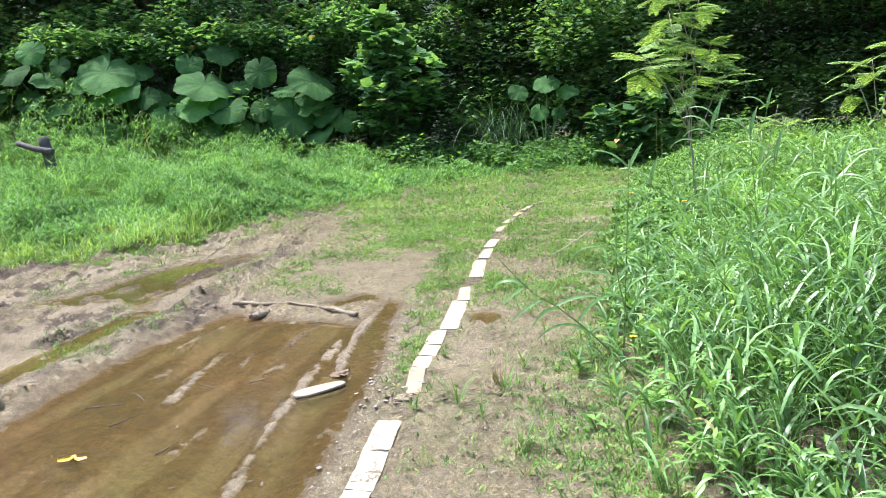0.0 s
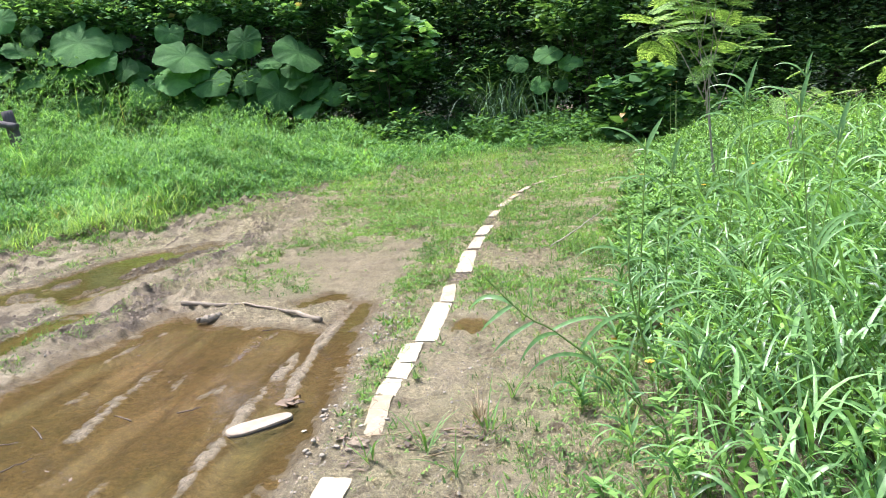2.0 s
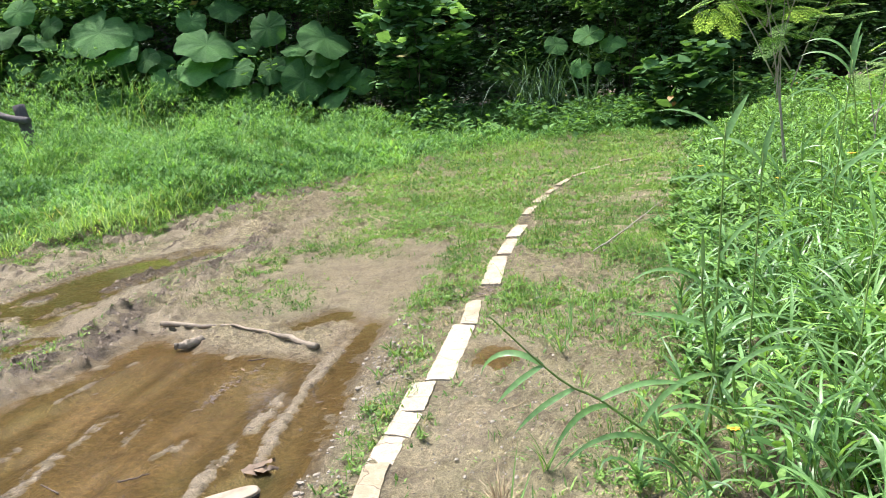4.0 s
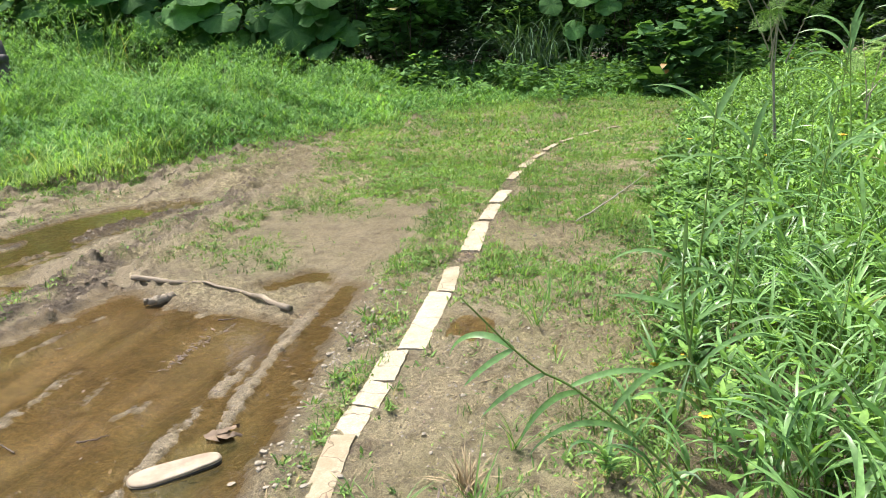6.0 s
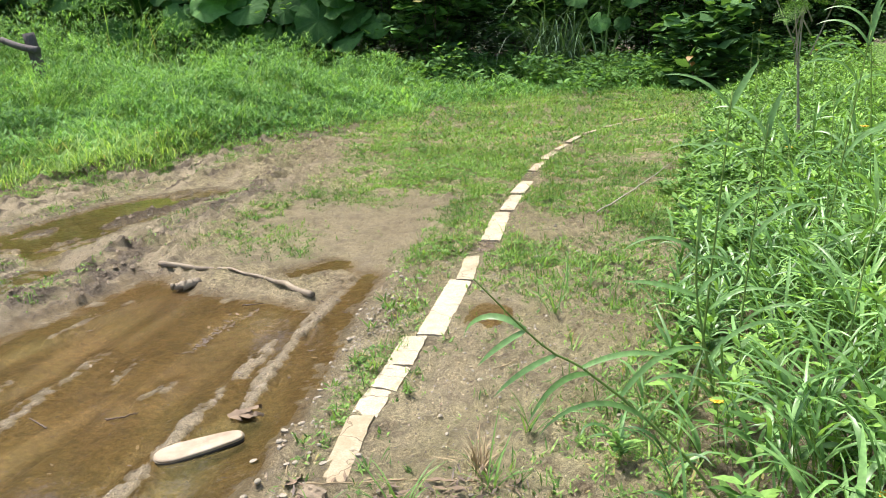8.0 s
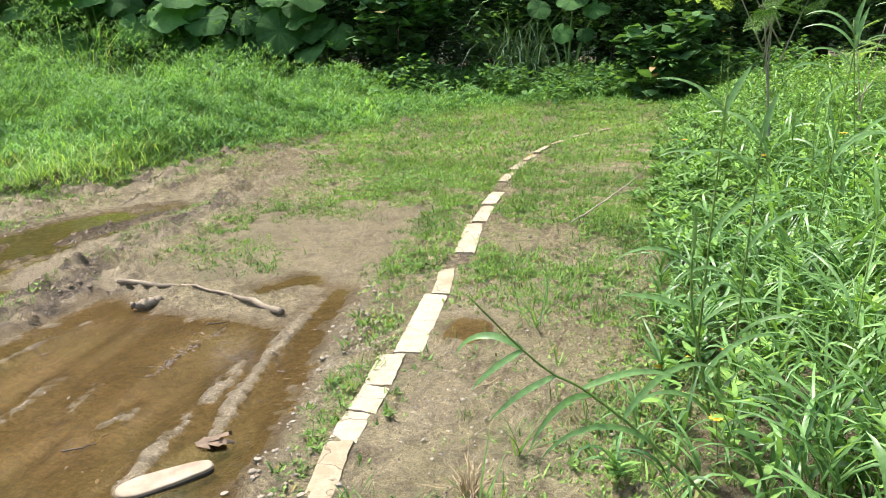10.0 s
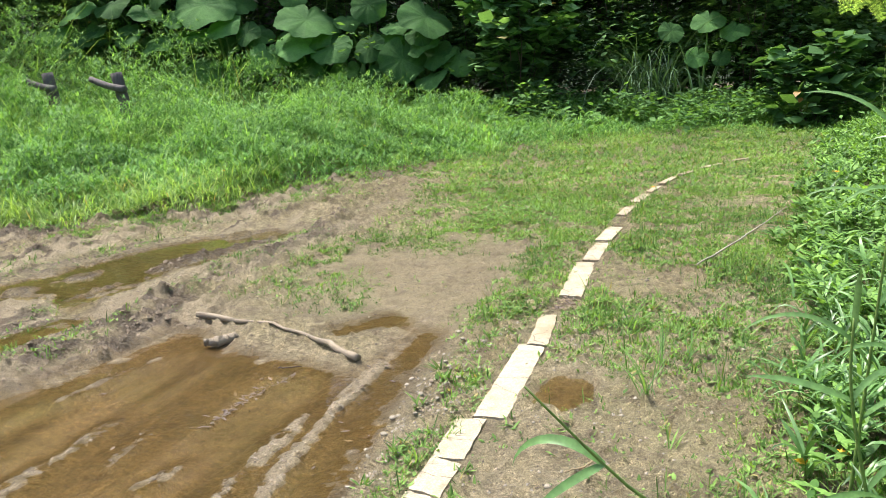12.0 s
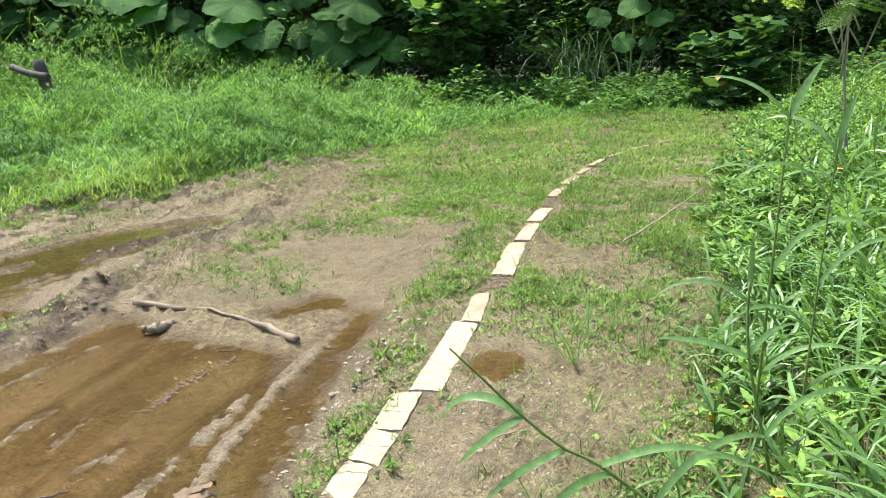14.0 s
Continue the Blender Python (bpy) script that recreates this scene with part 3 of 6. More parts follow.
    humus = 0.95 * np.clip(crest * ease(0.0, 0.05, d) + 0.95 * bank * ease(0.53, 0.63, fbm(u * 8.0, Y * 1.3, 49, 4)) * ease(0.30, 0.50, fbm(X * 9, Y * 9, 52, 3)) + 0.85 * edge * ease(0.40, 0.56, fbm(X * 5, Y * 5, 44, 3)) + 0.9 * ease(0.08, 0.01, spit) * (dl < 0.08), 0, 1)
    z = z + humus * (0.002 + 0.026 * (fbm(X * 26, Y * 26, 39, 3) - 0.45))
    sod = np.clip(ease(-0.4, 0.5, Y - left_edge(X)) + ease(0.05, 0.6, X - right_edge(Y)) + 0.5 * ease(9, 12, Y), 0, 1)
    slick = np.clip(fan + bank * ease(0.42, 0.54, fbm(u * 4.0, Y * 0.6, 43, 3)) + 0.6 * ease(0.1, 0.25, X - kerb_x(Y)) * ease(0.40, 0.58, fbm(X * 2.2, Y * 1.6, 46, 3)), 0, 1)
    return z, silt, wet, sod, slick, humus


def kerb_bed(x, y):
    """Even height of the ground under the edging."""
    return 0.022 * max(0.0, y - 5) + 0.052 * float(ease(0.0, 0.26, area_dist(np.array([x]), np.array([y]), POOL))[0])


def ground_z(X, Y):
    return land(X, Y)[0]


def spread(lo, hi, step, far, grow=1.22):
    a = list(np.arange(lo, hi + step / 2, step))
    s, v = step, a[-1]
    while v < far:
        s *= grow
        v += s
        a.append(v)
    s, v, b = step, lo, []
    while v > -far:
        s *= grow
        v -= s
        b.append(v)
    return np.array(b[::-1] + a)


gx, gy = spread(-4.1, 1.2, 0.0175, 400, 1.3), spread(2.1, 9.7, 0.0200, 400, 1.3)
GX, GY = np.meshgrid(gx, gy, indexing="ij")
gz, silt, wet, sod, slick, humus = land(GX, GY)
gi, gj = np.meshgrid(np.arange(len(gx) - 1), np.arange(len(gy) - 1), indexing="ij")
n_y = len(gy)
gq = np.stack([gi * n_y + gj, (gi + 1) * n_y + gj, (gi + 1) * n_y + gj + 1, gi * n_y + gj + 1], -1).reshape(-1, 4)
ground_me = mesh_of("ground", np.stack([GX, GY, gz], -1).reshape(-1, 3), gq, GROUND)
for key, val in (("silt", silt), ("wet", wet), ("sod", sod), ("slick", slick), ("humus", humus)):
    at = ground_me.attributes.new(key, "FLOAT", "POINT")
    at.data.foreach_set("value", val.ravel().astype(np.float32))
tagged(new("ground", ground_me), "rutted brown mud track with grey silt and bare soil", "ground", kind="structure")


def water(poly, z, mat, label, grow=0.10, step=0.035):
    """A sheet of still water over its hollow; it knows its own depth."""
    P = np.array(poly)
    xs, ys = np.arange(P[:, 0].min() - 0.2, P[:, 0].max() + 0.2, step), np.arange(P[:, 1].min() - 0.2, P[:, 1].max() + 0.2, step)
    WX, WY = np.meshgrid(xs, ys, indexing="ij")
    keep = area_dist(WX, WY, poly) < grow
    nn = len(ys)
    i, j = np.meshgrid(np.arange(len(xs) - 1), np.arange(nn - 1), indexing="ij")
    ok = keep[:-1, :-1] & keep[1:, :-1] & keep[1:, 1:] & keep[:-1, 1:]
    Q = np.stack([i * nn + j, (i + 1) * nn + j, (i + 1) * nn + j + 1, i * nn + j + 1], -1)[ok]
    used, inv = np.unique(Q, return_inverse=True)
    V = np.stack([WX, WY, np.full(WX.shape, z)], -1).reshape(-1, 3)[used]
    me = mesh_of("water", V, inv.reshape(-1, 4), mat)
    at = me.attributes.new("depth", "FLOAT", "POINT")
    at.data.foreach_set("value", np.clip(z - ground_z(V[:, 0], V[:, 1]), 0, 1).astype(np.float32))
    ob = tagged(new("water", me), label, "puddle", kind="structure")
    ob.visible_shadow = False
    return ob


water(POOL, POOL_Z, WATER, "shallow brown muddy puddle lying in the wheel ruts", 0.04)
water(LEFT_POOL, LEFT_Z, WATER_GREEN, "narrow olive green puddle along the muddy bank", 0.07)
rut_poly = [(x - 0.09, y) for x, y in RUT] + [(x + 0.09, y) for x, y in RUT[::-1]]
water(rut_poly, RUT_Z, WATER_GREEN, "thin strip of murky water in a wheel rut", 0.03)
water([(-0.95, 5.14), (-0.84, 5.08), (-0.57, 5.36), (-0.62, 5.48), (-0.74, 5.46)], FAN_Z, WATER, "small brown puddle in the grey silt", 0.03)
water([(0.14, 4.44), (0.38, 4.44), (0.39, 4.76), (0.15, 4.78)], 0.043, WATER, "small brown puddle beside the stone edging", 0.03)

# ---- stone edging ----


def slab_mesh(length, width, thick, seed, mat):
    """A sawn stone, its ends broken askew and its arrises worn."""
    r = random.Random(seed)
    bm = bmesh.new()
    nx, ny = max(5, int(length / 0.03)), 6
    cut0, cut1, bow = r.uniform(-0.012, 0.012), r.uniform(-0.012, 0.012), r.uniform(-0.006, 0.006)
    chips = [(r.uniform(0, 1), r.choice((0, 1)), r.uniform(0.001, 0.005)) for _ in range(3)]
    top = [[None] * (ny + 1) for _ in range(nx + 1)]
    for i in range(nx + 1):
        for j in range(ny + 1):
            u, v = i / nx, j / ny - 0.5
            x = (u - 0.5) * length + (cut0 * (1 - u) + cut1 * u) * v * 2
            y = v * width + 0.5 * bow * math.sin(u * 3.14)
            z = thick + 0.0025 * noise.noise(Vector((x * 14, y * 14, seed)))
            if i in (0, nx):
                x += r.uniform(-0.006, 0.002) * (1 if i else -1)
                z -= 0.002
            if j in (0, ny):
                for cu, cj, deep in chips:
                    if (j > 0) == bool(cj):
                        y -= math.copysign(deep * math.exp(-((u - cu) * length / 0.03) ** 2), v)
                y += r.uniform(-0.0025, 0.0020)
                z -= 0.002
            top[i][j] = bm.verts.new((x, y, z))
    for i in range(nx):
        for j in range(ny):
            bm.faces.new((top[i][j], top[i + 1][j], top[i + 1][j + 1], top[i][j + 1]))
    rim = [e for e in bm.edges if e.is_boundary]
    ex = bmesh.ops.extrude_edge_only(bm, edges=rim)
    for v in (g for g in ex["geom"] if isinstance(g, bmesh.types.BMVert)):
        v.co.z = 0
        v.co.x *= 1.01
        v.co.y *= 1.03
    bmesh.ops.recalc_face_normals(bm, faces=bm.faces)
    return bm_mesh("kerb_stone", bm, mat)


edging = tagged(new("stone_edging"), "line of pale cracked kerb stones sunk in mud", "kerb", kind="structure")
# each stone: from, to along the path, its middle at both ends, width, how muddy
STONES = [(1.45, 1.84, -0.305, -0.275, 0.108, 0), (1.85, 2.185, -0.274, -0.252, 0.108, 0), (2.195, 2.53, -0.251, -0.229, 0.112, 0), (2.54, 2.855, -0.228, -0.206, 0.114, 0), (3.20, 3.595, -0.132, -0.124, 0.088, 1),
          (3.605, 3.80, -0.122, -0.095, 0.098, 0), (3.807, 4.01, -0.094, -0.068, 0.106, 0), (4.02, 4.315, -0.066, -0.044, 0.106, 0), (4.335, 5.085, 0.017, 0.072, 0.118, 0), (5.09, 5.52, 0.098, 0.112, 0.088, 1),
          (5.79, 6.515, 0.190, 0.240, 0.118, 0), (6.53, 7.03, 0.268, 0.325, 0.100, 0), (7.04, 7.49, 0.330, 0.402, 0.108, 0), (7.88, 8.36, 0.44, 0.525, 0.075, 1), (8.40, 8.84, 0.535, 0.652, 0.085, 1),
          (8.88, 9.24, 0.665, 0.77, 0.06, 1), (9.27, 9.72, 0.78, 0.935, 0.06, 1), (9.80, 10.19, 0.985, 1.19, 0.055, 1), (10.22, 10.70, 1.21, 1.53, 0.055, 1), (10.75, 11.10, 1.58, 1.90, 0.045, 1)]
for k, (a, b, xa, xb, wide, muddy) in enumerate(STONES):
    length = math.hypot(xb - xa, b - a) + 0.004
    ob = part("kerb_stone", slab_mesh(length, wide, 0.10, k, STONE_MUDDY if muddy else STONE_WORN if k > 9 else STONE), edging)
    cx, cy = (xa + xb) / 2, (a + b) / 2
    ob.matrix_basis = pose(cx, cy, kerb_bed(cx, cy) + (0.0075 if wide > 0.1 else 0.014 if k > 15 else 0.0045) - 0.10, random.uniform(-1.5, 1.5), -1.6 if k == 4 else random.uniform(-0.6, 0.6), math.degrees(math.atan2(b - a, xb - xa)) + random.uniform(-0.8, 0.8))

# ---- low turf on the track ----


def turf_density(X, Y):
    kx, le, re = kerb_x(Y), left_edge(X), right_edge(Y)
    n1, n2 = fbm(X * 2.2, Y * 2.2, 50, 4), fbm(X * 7, Y * 7, 51, 3)
    d = area_dist(X, Y, POOL)
    lp = area_dist(X, Y, LEFT_POOL)
    off = X - kx
    mid_left = np.interp(Y, [5.2, 6.1, 7.1, 8, 9.5, 10.7, 11.6], [-0.9, -1.25, -1.38, -1.42, -1.28, -1.25, -4])
    strip = ease(6.80, 7.25, Y - 1.3 * (n1 - 0.5) - 0.25 * (X + 0.8)) * ease(-0.15, 0.25, X - mid_left) * ease(0.03, -0.02, off)
    verge = 0.55 * ease(-0.34, -0.22, off) * ease(-0.01, -0.08, off) * ease(3.0, 3.6, Y) * ease(0.10, 0.2, d) * ease(0.40, 0.58, n1)
    verge += 0.9 * ease(-0.52, -0.30, off + 0.25 * (n2 - 0.5)) * ease(-0.02, -0.08, off) * ease(5.0, 5.9, Y)
    right = ease(0.05, 0.12, off) * ease(0.55, 0.25, X - re) * (0.05 + 0.85 * ease(4.5, 5.6, Y) * ease(0.34, 0.52, n1) + 0.55 * ease(-0.40, 0.05, X - re))
    right *= 1 - 0.75 * np.exp(-((X - 1.25) ** 2 + (Y - 8.4) ** 2) / 0.12)
    margin = ease(-1.25, 0.0, Y - le + (n1 - 0.5) * 1.6) * (0.12 + 0.88 * ease(0.44, 0.58, n2))
    patch = 0.38 * np.exp(-((X + 1.30) ** 2 / 0.10 + (Y - 5.85) ** 2 / 0.05)) + 0.22 * np.exp(-((X + 1.0) ** 2 / 0.03 + (Y - 5.55) ** 2 / 0.02))
    patch += 0.55 * np.exp(-((X + 1.42) ** 2 / 0.05 + (Y - 6.55) ** 2 / 0.20)) * ease(0.42, 0.56, n2) + 0.35 * np.exp(-((X + 0.75) ** 2 / 0.10 + (Y - 6.95) ** 2 / 0.05)) * ease(0.42, 0.56, n2)
    bankd = 0.14 * ease(-1.5, -1.9, X) * ease(0.54, 0.66, fbm((X - 0.16 * Y) * 3, Y * 1.1, 54, 3))
    far = 1.3 * ease(8.4, 9.8, Y) * ease(0.3, 0.5, n1 + 0.16) * ease(0.05, -0.05, X - re) * ease(-0.2, 0.3, X - mid_left + 0.8 * (n2 - 0.5))
    far = far * (1 - 0.75 * ease(0.26, 0.08, line_dist(X, Y, [(-1.35, 10.0), (-0.7, 10.9), (0.35, 11.4), (1.2, 11.8)]) + 0.3 * (n2 - 0.5)))
    dens = np.clip(strip * (0.22 + 0.78 * ease(0.38, 0.58, n1 + 0.10 * ease(-1.2, -0.6, X))) + verge + right + margin + patch + bankd + far, 0, 1)
    dens *= ease(0.05, 0.14, d) * ease(0.0, 0.1, lp) * (X < re + 0.6) * ((np.abs(off) > 0.055) | (Y > 7.6) & (Y < 9.3) & (n2 > 0.5) | (Y > 9.3) & (n2 > 0.58) | (Y > 11.2))
    n3 = fbm(X * 3.4, Y * 3.4, 53, 4)
    return dens * (0.30 + 0.70 * ease(0.36, 0.56, n2)) * (0.42 + 0.58 * ease(0.36, 0.52, n3 + 0.10 * ease(8, 10, Y)))


def scatter(n, x0, x1, y0, y1, dens, limit):
    X, Y = rng.uniform(x0, x1, n), rng.uniform(y0, y1, n)
    keep = rng.random(n) < dens(X, Y)
    X, Y = X[keep][:limit], Y[keep][:limit]
    return X, Y


def rosettes(soup, X, Y, size, per, prof, width, lean, mat=0, S=2, fold=0.0, curl=0.7):
    """Small plants: a few leaves round each root."""
    n = len(X)
    Z = ground_z(X, Y) - 0.004
    P = np.repeat(np.stack([X, Y, Z], -1), per, 0)
    sz = np.repeat(size * rng.uniform(0.55, 1.5, n), per) * rng.uniform(0.6, 1.2, n * per)
    P[:, :2] += rng.normal(0, 0.012, (n * per, 2))
    V, Q = strips(P, rng.uniform(0, 6.28, n * per), sz, sz * width * rng.uniform(0.7, 1.3, n * per), rng.uniform(lean[0], lean[1], n * per), rng.uniform(0.2, 1.0, n * per) * curl, S, prof, fold)
    soup.add(V, Q, mat)


turf = Soup()
X, Y = scatter(420000, -3.6, 2.6, 2.0, 9.0, turf_density, 36000)
rosettes(turf, X, Y, 0.021, 5, LEAFY, 0.36, (0.5, 1.45))
X, Y = scatter(260000, -3.6, 2.6, 2.0, 9.0, turf_density, 30000)
rosettes(turf, X, Y, 0.019, 4, STUB, 0.34, (0.3, 1.35), S=1)
X, Y = scatter(60000, -3.6, 2.6, 2.0, 9.0, turf_density, 6000)
rosettes(turf, X, Y, 0.055, 5, GRASSY, 0.08, (0.1, 1.0))
X, Y = scatter(360000, -4.5, 3.5, 9.0, 15.5, turf_density, 62000)
rosettes(turf, X, Y, 0.036, 4, STUB, 0.36, (0.5, 1.4), S=1)
X, Y = scatter(80000, -4.5, 3.5, 8.0, 15.5, turf_density, 8000)
rosettes(turf, X, Y, 0.065, 5, STUB, 0.10, (0.4, 1.2), S=1)
m = 4200
X, Y = rng.normal(-0.28, 0.26, m), rng.normal(8.1, 0.34, m)
rosettes(turf, X, Y, 0.022, 4, LEAFY, 0.45, (0.7, 1.45), 1)
tagged(new("turf", turf.mesh("turf", [G_LAWN, G_FIELD])), "patchy low green creeping weeds and turf on the track", "grass", kind="stuff")

# ---- meadow beyond the track ----


def meadow_density(X, Y):
    e = Y - left_edge(X)
    return ease(-0.15, 0.7, e + 0.9 * (fbm(X * 1.5, Y * 1.5, 60) - 0.5)) * (X < right_edge(Y) + 0.5)


def post_gap(X, Y):
    """The weeds stand lower round the old fence posts."""
    return 1 - 0.5 * np.exp(-((X + 7.0) ** 2 / 1.0 + (Y - 11.6) ** 2 / 1.2))


def meadow_height(X, Y):
    e = Y - left_edge(X)
    h = 0.035 + 0.12 * ease(0.1, 1.0, e) + 0.17 * ease(0.5, 1.8, e) + 0.16 * ease(1.5, 3.5, e) + 0.34 * ease(-4.6, -7.5, X) * ease(0.8, 4, e)
    h *= 1 - 0.66 * ease(-3.8, -1.2, X)
    h += (0.18 + 0.25 * ease(-5, -8, X)) * ease(14.0, 16.0, Y) + (0.25 * ease(-6.0, -8.0, X) + 0.75 * ease(-8.2, -10.2, X)) * ease(3.0, 6.0, e)
    return h * post_gap(X, Y) * (0.36 + 0.85 * ease(0.32, 0.66, fbm(X * 1.6, Y * 1.6, 61, 3)) + 0.75 * (fbm(X * 4.2, Y * 4.2, 62, 2) - 0.38))


meadow = Soup()
X, Y = scatter(90000, -12, 3.4, 5.0, 17.5, meadow_density, 16000)
h = meadow_height(X, Y)
Z = ground_z(X, Y)
n = len(X)
V, Q = strips(np.stack([X, Y, Z - 0.01], -1), rng.uniform(0, 6.28, n), h * rng.uniform(0.7, 1.45, n), 0.006 + 0.010 * rng.random(n), rng.uniform(0.05, 0.85, n), rng.uniform(0.8, 2.6, n), 4)
meadow.add(V, Q, 0)
# lush clumps of longer blades
cx, cy = scatter(900, -9, 0.5, 6.0, 15.0, meadow_density, 150)
X, Y = np.repeat(cx, 45) + rng.normal(0, 0.10, 45 * len(cx)), np.repeat(cy, 45) + rng.normal(0, 0.10, 45 * len(cx))
n = len(X)
V, Q = strips(np.stack([X, Y, ground_z(X, Y) - 0.01], -1), rng.uniform(0, 6.28, n), (meadow_height(X, Y) + 0.14) * rng.uniform(0.7, 1.4, n), rng.uniform(0.008, 0.016, n), rng.uniform(0.0, 0.6, n), rng.uniform(0.7, 2.2, n), 4)
meadow.add(V, Q, 0)

cx, cy = rng.uniform(-6.0, -2.9, 260), rng.uniform(-0.05, 1.3, 260)
cy = cy + left_edge(cx)
X, Y = np.repeat(cx, 26) + rng.normal(0, 0.07, 26 * 260), np.repeat(cy, 26) + rng.normal(0, 0.07, 26 * 260)
n = len(X)
V, Q = strips(np.stack([X, Y, ground_z(X, Y) - 0.01], -1), rng.uniform(0, 6.28, n), rng.uniform(0.16, 0.42, n) * (0.5 + 0.5 * ease(0, 0.8, Y - left_edge(X))), rng.uniform(0.006, 0.012, n), rng.uniform(0.1, 0.8, n), rng.uniform(0.7, 2.0, n), 4)
meadow.add(V, Q, 2)


def sprigs(count, limit, x0, x1, y0, y1, per, length, deep):
    """Bushy weeds: whorls of leaves on and below the tops of their mounds."""
    X, Y = scatter(count, x0, x1, y0, y1, meadow_density, limit)
    h = meadow_height(X, Y) * (deep + (1.02 - deep) * rng.random(len(X)) ** 0.5)
    P = np.repeat(np.stack([X, Y, ground_z(X, Y) + h], -1), per, 0)
    n = len(P)
    turn = np.tile(np.arange(per) * 6.283 / per, len(X)) + np.repeat(rng.uniform(0, 6.28, len(X)), per) + rng.normal(0, 0.3, n)
    P += rng.normal(0, 0.022, (n, 3)) * (1, 1, 0.8)
    small = 0.5 + 0.5 * ease(0, 1.2, P[:, 1] - left_edge(P[:, 0]))
    L = rng.uniform(length * 0.55, length * 1.25, n) * small
    V, Q = strips(P, turn, L, L * rng.uniform(0.15, 0.27, n), rng.uniform(0.4, 1.35, n), rng.uniform(0.3, 1.3, n), 2, LEAFY)
    meadow.add(V, Q, 1)


sprigs(260000, 21000, -9.5, 1.0, 5.0, 12.0, 6, 0.085, 0.30)
sprigs(160000, 15000, -12, 3.4, 11.5, 17.5, 6, 0.115, 0.35)
tagged(new("meadow", meadow.mesh("meadow", [G_FIELD, G_SPRIG, G_PALE])), "knee-high bright green grass and leafy weeds", "grass", kind="stuff")

# ---- tall grass beside the kerb ----


def thicket_density(X, Y):
    e = X - right_edge(Y)
    return ease(-0.05, 0.35, e + 0.45 * (fbm(X * 2, Y * 2, 70) - 0.5)) * (1 - 0.6 * ease(3, 6, X)) * ease(-2.6, 0.5, Y)


def thicket_height(X, Y):
    e = X - right_edge(Y)
    h = 0.11 + 0.50 * ease(0.0, 1.15, e) + 0.29 * ease(0.9, 2.6, e)
    return h * (0.42 + 0.92 * fbm(X * 1.9, Y * 1.9, 71, 3)) * (1 - 0.34 * ease(5.0, 8.0, Y))


def reed_density(X, Y):
    return thicket_density(X, Y) * (1 - 0.88 * ease(4.4, 6.4, Y + 0.3 * X)) * (0.25 + 0.75 * ease(0.38, 0.55, fbm(X * 1.8, Y * 1.8, 73, 2)))


tall = Soup()
X, Y = scatter(22000, 0.5, 6.0, -2.5, 12.0, reed_density, 4000)
h = thicket_height(X, Y) * rng.uniform(0.75, 1.25, len(X))
Z = ground_z(X, Y)
n = len(X)
head = rng.uniform(0, 6.28, n)
head = np.where(rng.random(n) < 0.45, rng.normal(3.1, 0.8, n), head)
lean, curl = rng.uniform(0.02, 0.25, n), rng.uniform(0.05, 0.5, n)
V, Q = strips(np.stack([X, Y, Z - 0.02], -1), head, h, 0.006, lean, curl, 5, STALKY)
tall.add(V, Q, 1)
V, Q = strips(np.stack([X, Y, Z - 0.02], -1), head, h, 0.006, lean, curl, 5, STALKY, roll=np.full(n, 1.57))
tall.add(V, Q, 1)
PER = 7
f = np.tile(np.linspace(0.2, 1.0, PER), n) + rng.normal(0, 0.05, n * PER)
f = np.clip(f, 0.08, 1.0)
rep = lambda v: np.repeat(v, PER)
ph = rep(lean) + rep(curl) * f ** 1.3 * 0.45
P = np.stack([rep(X) + rep(h) * f * np.sin(ph) * np.cos(rep(head)), rep(Y) + rep(h) * f * np.sin(ph) * np.sin(rep(head)), rep(Z) + rep(h) * f * np.cos(ph)], -1)
hd = rep(head) + np.tile(np.arange(PER) * 3.14, n) + rng.normal(0, 0.7, n * PER)
V, Q = strips(P, hd, rng.uniform(0.15, 0.40, n * PER) * (0.45 + 0.8 * rep(h)), rng.uniform(0.009, 0.021, n * PER), rng.uniform(0.25, 0.8, n * PER), rng.uniform(0.5, 2.2, n * PER), 5, GRASSY, 0.18, rng.normal(0, 0.3, n * PER), rng.normal(0, 0.5, n * PER))
tall.add(V, Q, 0)
X, Y = scatter(50000, 0.4, 6.0, -2.5, 13.0, reed_density, 3800)
n = len(X)
h = thicket_height(X, Y)
V, Q = strips(np.stack([X, Y, ground_z(X, Y) - 0.01], -1), rng.uniform(0, 6.28, n), h * rng.uniform(0.5, 0.95, n), rng.uniform(0.006, 0.014, n), rng.uniform(0.0, 0.5, n), rng.uniform(0.6, 2.2, n), 5)
tall.add(V, Q, 0)
tagged(new("tall_grass", tall.mesh("tall_grass", [G_TALL, G_STEM])), "waist-high bright green reedy grass with arching blades", "grass", kind="stuff")


def weed_density(X, Y):
    return thicket_density(X, Y) * (0.14 + 0.86 * ease(3.9, 6.0, Y + 0.3 * X))


